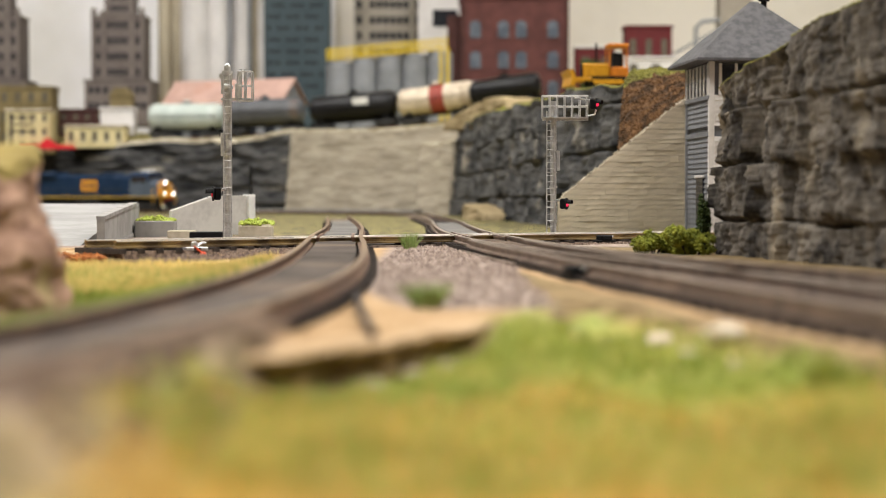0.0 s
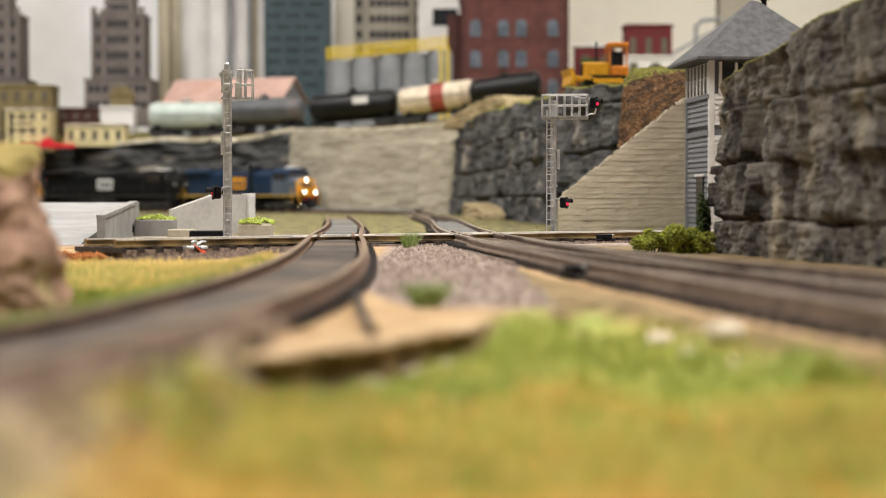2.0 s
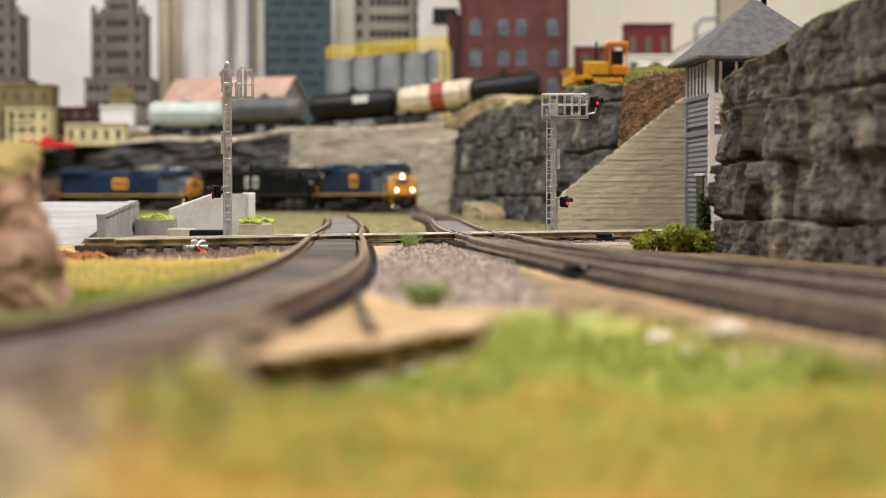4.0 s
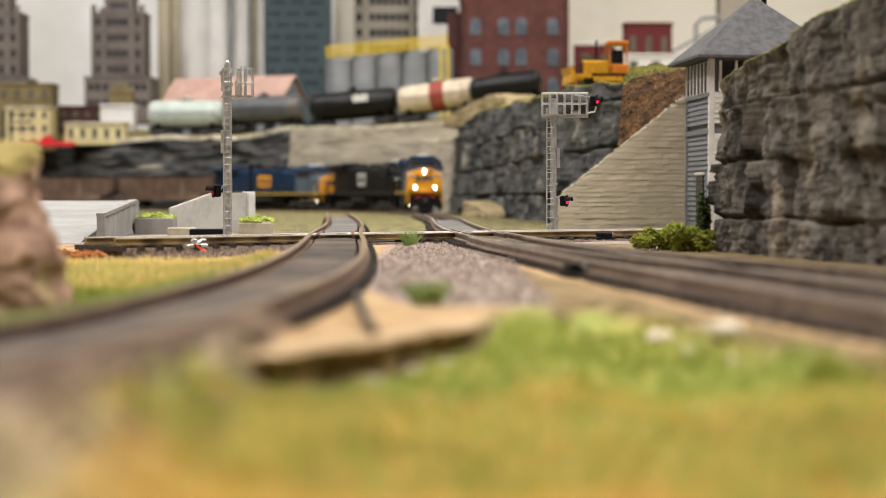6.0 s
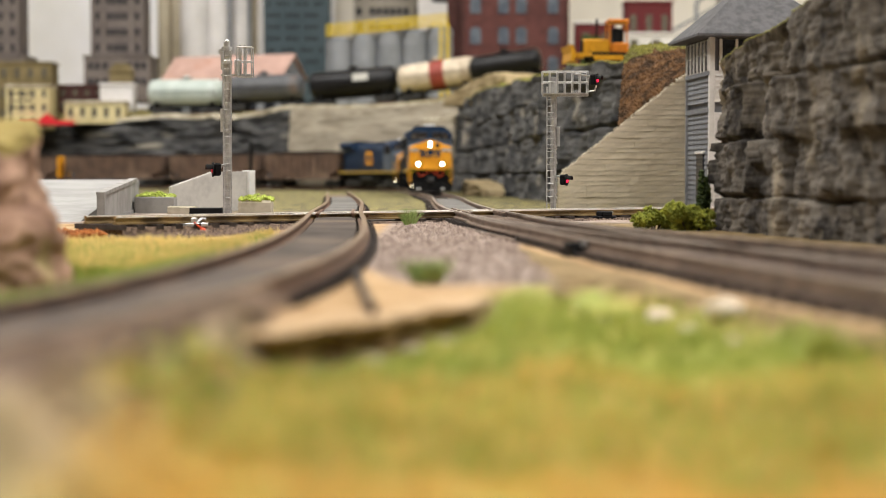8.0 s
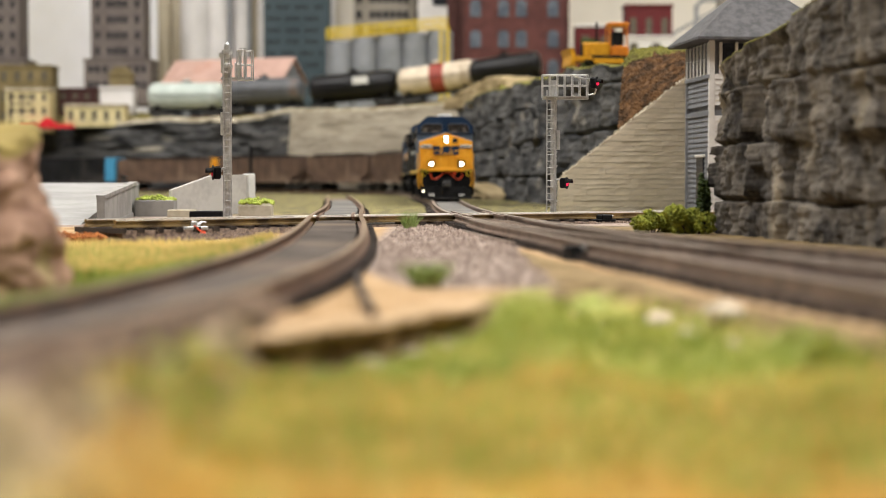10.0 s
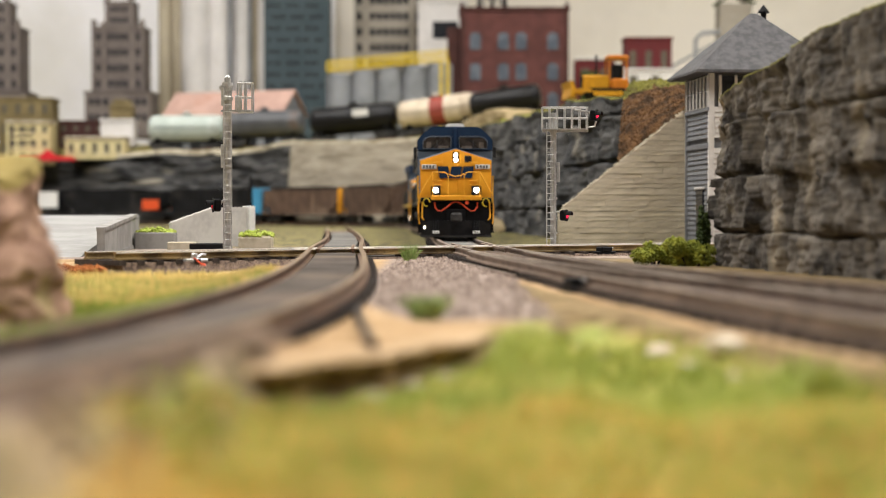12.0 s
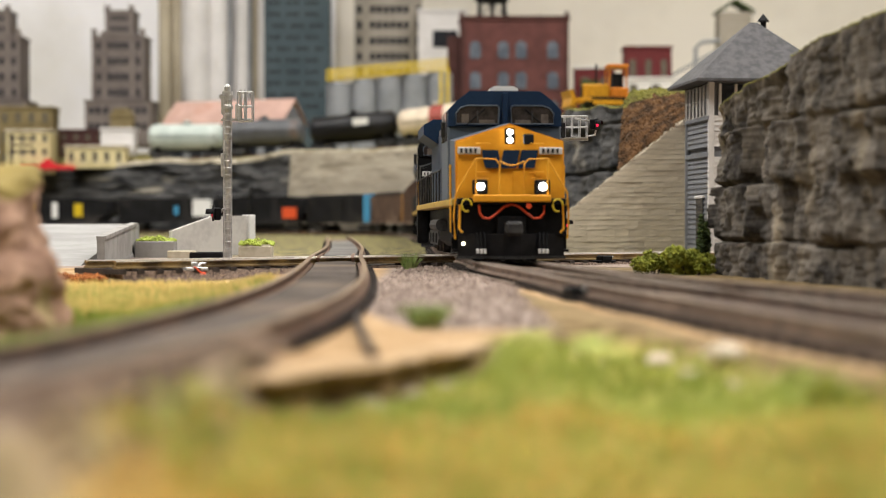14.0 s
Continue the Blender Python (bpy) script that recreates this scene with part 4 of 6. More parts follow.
# ---- signals ----
def mast(sig, h, side):
    part("base_plate", box(-3.4, 3.4, -2.6, 2.6, 0, 1.0, 0.2), "plaster_gray", sig)
    part("mast_pole", tube(((0, 0, 0.5), (0, 0, h)), 1.2, sides=12), "signal_silver", sig)
    for z in (9, 23, 37, 50):
        part("clamp", lathe(((1.6, z), (1.6, z + 0.9)), sides=12), "signal_silver", sig)
    lad = part("ladder", tube(((-1.9 + side, -1.7, 0.5), (-1.9 + side, -1.7, h - 4)), 0.3, sides=5), "signal_silver", sig)
    part("ladder_rail", tube(((1.1 + side, -1.7, 0.5), (1.1 + side, -1.7, h - 4)), 0.3, sides=5), "signal_silver", lad)
    n = int((h - 5) / 2.6)
    for k in range(n):
        part("rung", tube(((-1.9 + side, -1.7, 2 + k * 2.6), (1.1 + side, -1.7, 2 + k * 2.6)), 0.16, sides=5), "signal_silver", lad)
    for z in (h * 0.26, h * 0.5, h * 0.72):
        part("bracket", box(-2.1 + side, 1.4, -1.2, 0.9, z, z + 0.45), "signal_silver", sig)


def head(sig, x, z, rz=0, size=1.0, lens="signal_red"):
    """A black signal head with hooded lens, facing down the line."""
    hd = part("signal_head", box(-1.6, 1.6, -0.6, 1.6, -2.0, 2.0, 0.5), "black_metal", sig, "black hooded signal head")
    hd.matrix_basis = at(x, -2.4, z, 0, 0, rz)
    hd.scale = (size, size, size)
    part("target", lathe(((2.3, -0.9), (2.3, -0.6)), axis="y", sides=18), "black_metal", hd)
    part("lens", lathe(((0.95, -1.25), (1.15, -0.95)), axis="y", sides=12), lens, hd, "lit red lens")
    bm = bmesh.new()
    for k in range(9):
        a0, a1 = math.pi * k / 9, math.pi * (k + 1) / 9
        q = [bm.verts.new((1.35 * math.cos(a), y, 1.35 * math.sin(a))) for a in (a0, a1) for y in (-0.9, -2.9)]
        q2 = [bm.verts.new((1.6 * math.cos(a), y, 1.6 * math.sin(a))) for a in (a0, a1) for y in (-0.9, -2.9)]
        bm.faces.new((q[0], q[1], q[3], q[2])); bm.faces.new((q2[0], q2[2], q2[3], q2[1])); bm.faces.new((q[1], q2[1], q2[3], q[3]))
    part("hood", bm, "black_metal", hd)
    part("arm", tube(((0, 1.4, 0), (0, 2.2, 1.4), (-x, 2.4, 1.4)), 0.35, sides=6), "signal_silver", hd)


def cage(sig, x0, x1, y0, y1, z0, z1, bays, braced=True):
    c = part("platform", box(x0, x1, y0, y1, z0 - 0.4, z0, 0), "signal_silver", sig, "silver maintenance platform")
    for y in (y0, y1):
        for z in (z0 + (z1 - z0) * 0.5, z1):
            part("guard_bar", tube(((x0, y, z), (x1, y, z)), 0.28, sides=5), "signal_silver", c)
        for k in range(bays + 1):
            x = x0 + (x1 - x0) * k / bays
            part("guard_post", tube(((x, y, z0 - 0.4), (x, y, z1)), 0.28, sides=5), "signal_silver", c)
        for k in range(bays if braced else 0):
            xa, xb = x0 + (x1 - x0) * k / bays, x0 + (x1 - x0) * (k + 1) / bays
            part("brace", tube(((xa, y, z0), (xb, y, z1)), 0.2, sides=4), "signal_silver", c)
    for x in (x0, x1):
        part("guard_bar", tube(((x, y0, z1), (x, y1, z1)), 0.28, sides=5), "signal_silver", c)


left_signal = thing("railway_signal", "silver mast signal with ladder and platform, one lit red head", "signal", -83.2, 664, -5.2, group="railway signals")
mast(left_signal, 70, 0.6)
part("cap", lathe(((1.3, 68.5), (1.3, 69.6), (0.4, 70.8)), sides=10), "signal_silver", left_signal)
cage(left_signal, 4.2, 9.8, -3, 3, 56.6, 67.5, 2, False)
for x in (5.2, 7.0):
    part("relay_post", tube(((x, -1, 57), (x, -1, 68.5)), 0.55, sides=8), "signal_silver", left_signal)
part("mast_head", lathe(((2.1, 61.0), (2.1, 62.2), (1.6, 62.8), (1.6, 66.0), (2.1, 66.6), (2.1, 67.8)), sides=12), "signal_silver", left_signal)
part("relay_case", box(3.0, 5.2, -1.4, 1.4, 57, 63, 0.3), "signal_silver", left_signal)
part("beam", box(-2.4, 9.0, -0.8, 0.8, 56.5, 57.4, 0.1), "signal_silver", left_signal)
part("lamp_back", lathe(((1.0, -0.6), (1.0, 1.0)), axis="y", sides=12, at_=(-2.4, 1.2, 66)), "signal_silver", left_signal, "unlit silver lamp seen from behind")
part("bracket", box(-2.4, -1.0, -0.6, 0.6, 59, 66, 0.1), "signal_silver", left_signal)
part("junction_box", box(-2.6, -1.2, -0.8, 0.8, 35, 44, 0.15), "signal_silver", left_signal)
head(left_signal, -4.4, 20.6, -74, 1.25, "signal_dim")

right_signal = thing("railway_signal", "silver bracket signal with a cantilever cage and two lit red heads", "signal", 44.6, 694, -5.2, group="railway signals")
mast(right_signal, 58, -0.9)
cage(right_signal, -4.6, 13.5, -3.5, 3.5, 51.5, 60, 6, False)
part("beam", box(-4.6, 14, -0.9, 0.9, 50.2, 51.2, 0.1), "signal_silver", right_signal)
part("junction_box", box(1.2, 2.6, -0.8, 0.8, 30, 38, 0.15), "signal_silver", right_signal)
head(right_signal, 4.4, 16.6, 66, 1.05)
head(right_signal, 16.4, 56.8, 66, 1.05)
part("lamp_bracket", tube(((13.5, 0, 52), (16.5, -1, 52.5), (17, -1.5, 54.5)), 0.4), "signal_silver", right_signal)


# ---- unfinished ramp and boxes beyond the crossing ----
ramp = thing("plaster_ramp", "unpainted white plaster road ramp under construction", "ramp", -150, 600, -6, 6)
part("deck", prism(((0, -2), (330, -2), (330, 17.2), (200, 11.5), (40, 3), (0, 0)), -70, 20, axis="x"), "plaster", ramp)
pw = thing("parapet", "light gray plaster parapet panel on the ramp", "wall", -127.5, 640, -6, 96.0, group="parapets")
part("panel", prism(((0, 0), (165, 2), (165, 17.2), (0, 12.2)), -0.9, 0.9), "plaster_gray", pw)
part("post", box(-0.5, 2.5, -1.5, 1.5, -0.5, 12.9, 0.2), "plaster_gray", pw)
part("top_rail", prism(((0, 11.6), (165, 16.6), (165, 18.0), (0, 13.0)), -1.7, 1.7), "plaster_gray", pw)
part("bottom_rail", prism(((0, 0), (165, 2), (165, 4), (0, 2)), -1.6, 1.6), "plaster_gray", pw)
pw2 = thing("parapet", "pale translucent plastic parapet with a bright end post", "wall", -127, 800, -5, 58, group="parapets")
part("panel", prism(((0, 0), (60, 0), (60, 20.4), (30, 20), (0, 13)), -0.8, 0.8), "plaster_white", pw2)
part("post", box(56, 61, -2.2, 2.2, 0, 20.8, 0.3), "white_paint", pw2)
pb = thing("planter_box", "pale gray box filled with green foam", "box", -132, 790, -5, 4)
part("box", box(-9, 9, -8, 8, 0, 8.5, 0.4), "plaster_gray", pb)
part("filling", foam_bed(8.5, 7.5, 8.4, 3.0, 260, 0.8, 3), "lime_foam", pb)
cb = thing("wooden_block", "small tan wooden block beside the track", "block", -111.5, 735, -5, 3)
part("block", box(-6, 6, -5, 5, 0, 5.0, 0.4), "stone_cap", cb)
bb = thing("equipment_box", "low black equipment box beside the track", "box", -101, 735, -5, 2)
part("case", box(-7, 7, -5, 5, 0, 4.4, 0.4), "black_metal", bb)
sb = thing("foam_block", "beige rock block topped with lime green foam", "block", -86, 790, -5, 5)
part("block", box(-8, 8, -6, 6, 0, 7.0, 1.2), "stone_cap", sb)
part("moss", foam_bed(7.8, 5.8, 6.6, 4.0, 260, 0.9, 4), "lime_foam", sb)


# ---- town ----
def windows(parent, face_y, xs, zs, w, h, material="window_dark", frame=None, arch=False):
    for x in xs:
        for z in zs:
            if arch:
                out = [(x - w / 2, z), (x + w / 2, z), (x + w / 2, z + h * 0.82), (x + w * 0.3, z + h * 0.95), (x, z + h), (x - w * 0.3, z + h * 0.95), (x - w / 2, z + h * 0.82)]
                p = part("window", prism(out, face_y - 0.5, face_y + 1), material, parent)
            else:
                p = part("window", box(x - w / 2, x + w / 2, face_y - 0.5, face_y + 1, z, z + h), material, parent)
            if frame:
                part("sill", box(x - w / 2 - 0.8, x + w / 2 + 0.8, face_y - 1.6, face_y, z - 1.6, z, 0), frame, p)


def skyscraper(x, y, z, label):
    """A stepped stone tower with rows of windows."""
    t = thing("skyscraper", label, "building", x, y, z, group="stepped towers")
    for w, d, z0, z1 in ((55, 40, -20, 57), (43, 34, 57, 165), (24, 26, 165, 208)):
        part("wall", box(-w, w, -d, d, z0, z1, 1.5), "tower_stone", t)
        part("cornice", box(-w - 1.5, w + 1.5, -d - 1.5, d + 1.5, z1 - 3, z1, 0.4), "tower_stone", t)
    for sx in (-1, 1):
        part("buttress", box(sx * 24 - 5, sx * 24 + 5, -36.5, -33, 57, 172, 0.5), "tower_stone", t)
        part("finial", box(sx * 20 - 4, sx * 20 + 4, -27, -19, 206, 216, 0.5), "tower_stone", t)
        part("corner_pier", box(sx * 40 - 4, sx * 40 + 4, -36, -30, 57, 176, 0.5), "tower_stone", t)
    for zz in range(4):
        windows(t, -34, (-34, 34), (64 + zz * 26,), 8, 12)
        windows(t, -34, (-14, -5, 4, 13), (64 + zz * 26,), 6, 12)
    windows(t, -26, (-12, -4, 4, 12), (172, 190), 5, 9)
    windows(t, -40, (-44, -33, -20, 20, 33, 44), (8, 34), 7, 11)
    return t


sk = skyscraper(-541, 2900, 158, "gray-brown stepped stone skyscraper with dark windows")
copy_thing(sk, at(-748, 2900, 158))

glass_tower = thing("office_tower", "dark blue-green office tower with rows of windows", "building", -254, 3020, 140)
part("wall", box(-57, 57, -30, 30, 0, 420, 1), "tower_glass", glass_tower)
for zz in range(17):
    windows(glass_tower, -30, [-48 + 8.2 * k for k in range(12) if (k + zz * (zz % 3)) % 4 != 3], (70 + zz * 20,), 4.6, 6)

beige = thing("office_tower", "beige office tower with paired dark window rows", "building", -98, 3110, 150)
part("wall", box(-61, 61, -30, 30, 0, 330, 1), "concrete_tan", beige)
part("upper_wall", box(-40, 61, -32, 30, 330, 460, 1), "concrete_tan", beige)
for sx in (-42, 43):
    part("pier", box(sx - 4, sx + 4, -34, -29, 0, 420, 0.4), "concrete_tan", beige)
for zz in range(10):
    windows(beige, -30, (-52, -28, -16, -4, 8, 20, 32, 54), (96 + zz * 28,), 9, 13)

wb = thing("office_building", "low white office building with a dark window strip", "building", -4, 3060, 150)
part("wall", box(-40, 46, -25, 25, 0, 236, 1), "silo_white", wb)
part("window_strip", box(-14, 30, -26, -24, 170, 200), "window_dark", wb)
part("parapet", box(-42, 48, -27, 27, 232, 238, 0.5), "silo_white", wb)

silo = thing("grain_elevator", "tall pale elevator of slender white and tan tubes", "silo", -405, 3050, 130)
for x, r, m in ((-88, 11, "silo_tan"), (-62, 16, "silo_tan"), (-32, 26, "silo_white"), (8, 26, "silo_white"), (52, 20, "silo_white"), (76, 13, "silo_tan"), (92, 14, "silo_white")):
    part("tube", lathe(((r, 0), (r, 420)), sides=24, at_=(x, 10 * math.sin(x), 0)), m, silo)
for x in (30, 65):
    part("downpipe", tube(((x, -18, 0), (x, -18, 420)), 3.5, sides=8), "bin_gray", silo)

brick = thing("brick_factory", "red brick factory with blue arched windows", "factory", 103, 2750, 110)
part("wall", box(-76, 95, -40, 40, 0, 226, 1), "brick_red", brick)
part("wing", box(-96, -76.2, -30, 40, 0, 196, 1), "brick_dark", brick)
part("cornice", box(-78, 97, -42.5, 42, 220, 227, 0.6), "brick_dark", brick)
for x in (-73, 92):
    part("pilaster", box(x - 3, x + 3, -42, -39, 0, 234, 0.4), "brick_dark", brick)
windows(brick, -40, (-52, -8, 20, 70), (66, 112, 160), 17, 27, "window_blue", "brick_dark", True)
wt = thing("water_tower", "black steel water tower on the factory roof", "water tower", 78, 2745, 336)
for dx, dy in ((-17, -14), (17, -14), (-17, 14), (17, 14), (0, -16)):
    part("leg", tube(((dx * 1.25, dy * 1.25, 0), (dx, dy, 40)), 3.2, sides=8), "black_metal", wt)
for sx in (-1, 1):
    part("brace", tube(((sx * 20, -17, 3), (-sx * 16, -14, 36)), 1.3), "black_metal", wt)
part("tank", lathe(((25, 26), (27, 29), (27, 80), (2, 98)), sides=20), "black_metal", wt)

bins = thing("storage_bins", "row of gray steel bins under a yellow catwalk", "silo", -85, 2600, 103)
for k in range(5):
    part("bin", lathe(((19, 0), (19.6, 1), (19.6, 116 + 4 * k), (17, 119 + 4 * k)), sides=24, at_=(-72 + 38 * k, 0, 0)), "bin_gray", bins)
    for q in range(4):
        part("hoop", lathe(((20.2, 22 + q * 28), (20.2, 24.5 + q * 28)), sides=24, at_=(-72 + 38 * k, 0, 0)), "bin_gray", bins)
walk_way = part("catwalk", prism(((-90, 121), (92, 138), (92, 141), (-90, 124)), -19, -12), "rail_yellow", bins, "yellow catwalk")
for k in range(24):
    x = -89 + k * 7.8
    part("rail_post", box(x - 1.0, x + 1.0, -19.5, -18, 123 + (x + 90) * 0.093, 135 + (x + 90) * 0.093), "rail_yellow", walk_way)
for dz in (6, 13):
    part("rail_bar", prism(((-90, 122 + dz), (92, 139 + dz), (92, 141.6 + dz), (-90, 124.6 + dz)), -19.6, -18), "rail_yellow", walk_way)
for x in (82, 92):
    part("ladder_rail", box(x - 2, x + 2, -20, -17, 0, 140), "rail_yellow", bins)


def gable(parent, x0, x1, y0, y1, z0, z1, over, material, axis="x"):
    yc = (y0 + y1) / 2
    return part("roof", prism(((y0 - over, z0), (yc, z1), (y1 + over, z0), (y1 + over, z0 + 2), (yc, z1 + 2.4), (y0 - over, z0 + 2)), x0 - over, x1 + over, axis="x"), material, parent)


shed = thing("freight_shed", "long gray freight shed with a faded pink roof", "shed", -322, 2660, 106, -22)
part("wall", box(-100, 100, -38, 38, 0, 56, 1), "shed_gray", shed)
gable(shed, -100, 100, -38, 38, 55, 92, 5, "roof_pink")
part("gable_end", prism(((-38, 55), (38, 55), (0, 90)), 97, 100, axis="x"), "shed_gray", shed)
for k in range(6):
    part("shed_door", box(-88 + k * 32, -70 + k * 32, -39, -37.4, 0, 34), "window_dark", shed)


def house(x, y, z, w, d, h, wall, label, roofmat=None, nx=3, nz=2):
    b = thing("house", label, "building", x, y, z)
    part("wall", box(-w / 2, w / 2, -d / 2, d / 2, 0, h, 0.8), wall, b)
    part("roof", box(-w / 2 - 2, w / 2 + 2, -d / 2 - 2, d / 2 + 2, h, h + 4, 0.8), roofmat or wall, b)
    windows(b, -d / 2, [-w / 2 + w * (i + 0.5) / nx for i in range(nx)], [h * (j + 0.35) / nz for j in range(nz)], w / max(1, nx) * 0.38, h / nz * 0.45, "window_shade", roofmat or wall)
    return b


house(-636, 2640, 92, 82, 50, 92, "house_olive", "olive-tan town building with dark windows", "house_olive", 4, 3)
house(-618, 2580, 84, 66, 40, 62, "house_yellow", "pale yellow town house with a flat roof", "stone_cap", 4, 3)
house(-516, 2570, 92, 88, 44, 30, "house_yellow", "low pale yellow station building", "stone_cap", 5, 1)
house(-490, 2600, 112, 50, 30, 38, "silo_white", "plain white block building between the houses", "silo_white", 0, 1)
hp = thing("gabled_hall", "olive-brown gabled hall behind the white block", "building", -492, 2640, 112)
part("wall", box(-17, 17, -12, 12, 0, 62, 0.8), "house_olive", hp)
part("roof", prism(((-19, 61), (-9, 74), (9, 74), (19, 61)), -14, 14), "house_olive", hp)
house(-560, 2680, 112, 74, 30, 40, "brick_dark", "dark red brick row house", "brick_dark", 4, 2)
aw = thing("awning", "red awning with a peaked middle", "awning", -585, 2545, 90)
part("cloth", prism(((-40, 0), (40, 0), (40, 5), (12, 7), (0, 16), (-12, 7), (-40, 5)), -8, 8), "awning_red", aw)
house(308, 2600, 190, 70, 44, 82, "paint_red", "dark red warehouse with a flat roof", "paint_red", 3, 1)
house(330, 2560, 190, 130, 40, 32, "silo_white", "low white loading shed", "silo_white", 4, 1)
house(230, 2620, 180, 60, 36, 64, "paint_red", "red barn with a green door", "silo_white", 2, 1)
gd = thing("barn_door", "green wooden barn door", "door", 222, 2599, 182)
part("leaf", box(-14, 14, -2, 0, 0, 44, 0.3), "shrub_dark", gd)
el = thing("grain_house", "cream corrugated elevator head house with green roof", "building", 481, 2850, 180)
part("wall", box(-27, 27, -22, 22, 0, 178, 0.8), "concrete_tan", el)
part("roof", prism(((-31, 176), (0, 194), (31, 176), (31, 180), (0, 199), (-31, 180)), -25, 25), "shrub_dark", el)
part("pipe", tube(((-26, -24, 130), (-55, -24, 128), (-66, -24, 118), (-66, -24, 60)), 3.5, sides=8), "bin_gray", el)
part("annex_roof", prism(((-120, 62), (-20, 118), (-20, 122), (-120, 67)), -30, 20), "bin_gray", el)


# ---- bulldozer on the cliff ----
dz = thing("bulldozer", "yellow-orange crawler bulldozer with a raised blade", "bulldozer", 119, 1262, 95.5, 186)
dz.scale = (0.88, 0.88, 0.88)
for s in (-1, 1):
    tr = part("crawler_track", prism(((-18, 3), (-15, 0), (13, 0), (17, 4), (14, 9), (-14, 9)), s * 9 - 3, s * 9 + 3), "black_metal", dz)
    part("track_frame", prism(((-13, 2.5), (12, 2.5), (13, 6.5), (-12, 6.5)), s * 12.1 - 0.3, s * 12.1 + 0.3), "dozer_yellow", tr)
part("engine_hood", box(-3, 20, -6, 6, 8, 20, 1.2), "dozer_yellow", dz)
part("cab_base", box(-18, -3, -9, 9, 8, 17, 1.0), "dozer_orange", dz)
cabd = part("cab_roof", box(-18, -1, -9, 9, 33, 36.5, 0.8), "dozer_orange", dz)
for x in (-17, -2.6):
    for y in (-8.4, 7.2):
        part("cab_post", box(x, x + 1.4, y, y + 1.2, 17, 33), "dozer_orange", cabd)
part("seat", box(-14, -5, -6, 6, 16.5, 29, 1.0), "black_metal", dz)
part("grille", box(19.6, 20.6, -5, 5, 9, 19, 0.3), "black_metal", dz)
part("exhaust", tube(((8, 2, 20), (8, 2, 37)), 0.9), "black_metal", dz)
part("lift_arm", box(14, 30, -14.5, -12.5, 5, 8, 0.3), "dozer_yellow", dz)
part("lift_arm", box(14, 30, 12.5, 14.5, 5, 8, 0.3), "dozer_yellow", dz)
part("blade", prism(((27, 0), (30, 2), (29, 8), (31, 14), (34, 14), (32, 8), (33, 1)), -21, 21), "dozer_yellow", dz)


# ---- poles ----
up = thing("utility_pole", "dark wooden utility pole with three crossarms", "pole", -585, 2330, 70)
part("pole", tube(((0, 0, -70), (0, 0, 62)), (2.0, 1.5), sides=8), "tie_wood", up)
for z in (36, 45, 54):
    ca = part("crossarm", box(-3, 28, -1, 1, z, z + 2.2, 0.2), "tie_wood", up)
    for x in (4, 12, 20, 26):
        part("insulator", lathe(((0.9, z + 2.2), (0.9, z + 4.4)), sides=8, at_=(x, 0, 0)), "under_gray", ca)
dp = thing("post", "thin dark post before the stone wall", "post", -190, 1700, -4.5)
part("shaft", tube(((0, 0, 0), (0, 0, 52)), 1.6, sides=8), "black_metal", dp)
part("foot", box(-4, 4, -4, 4, -0.5, 2, 0.3), "plaster_gray", dp)


# ---- rolling stock ----
def truck(car, x, axles, r, frame, spread=22):
    t = part("truck", box(x - spread * axles / 2 - 1, x + spread * axles / 2 + 1, -8, 8, r + 1.5, r + 4, 0.4), "black_metal", car)
    for s in (-1, 1):
        half = spread * axles / 2
        part("side_frame", prism(((x - half, r), (x - half + 4, r - 2.5), (x - 5, r - 2.5), (x, r - 3.6), (x + 5, r - 2.5), (x + half - 4, r - 2.5), (x + half, r), (x + half - 2, r + 3.4), (x - half + 2, r + 3.4)), s * 11.5 - 0.8, s * 11.5 + 0.8), frame, t)
        for k in range(axles):
            wx = x + (k - (axles - 1) / 2) * spread
            part("wheel", lathe(((r, -1.3), (r + 0.9, 0.9), (r + 0.9, 1.4)) if s < 0 else ((r + 0.9, -1.4), (r + 0.9, -0.9), (r, 1.3)), axis="y", sides=18, at_=(wx, s * 8.6, r)), "under_gray", t)
            part("journal", box(wx - 2, wx + 2, s * 12.4 - 0.6, s * 12.4 + 0.6, r - 1.6, r + 2.4, 0.3), frame, t)
    return t


def disc(x, y, z, r, depth=0.6):
    return lathe(((r, 0), (r, depth)), axis="x", sides=14, at_=(x, y, z))


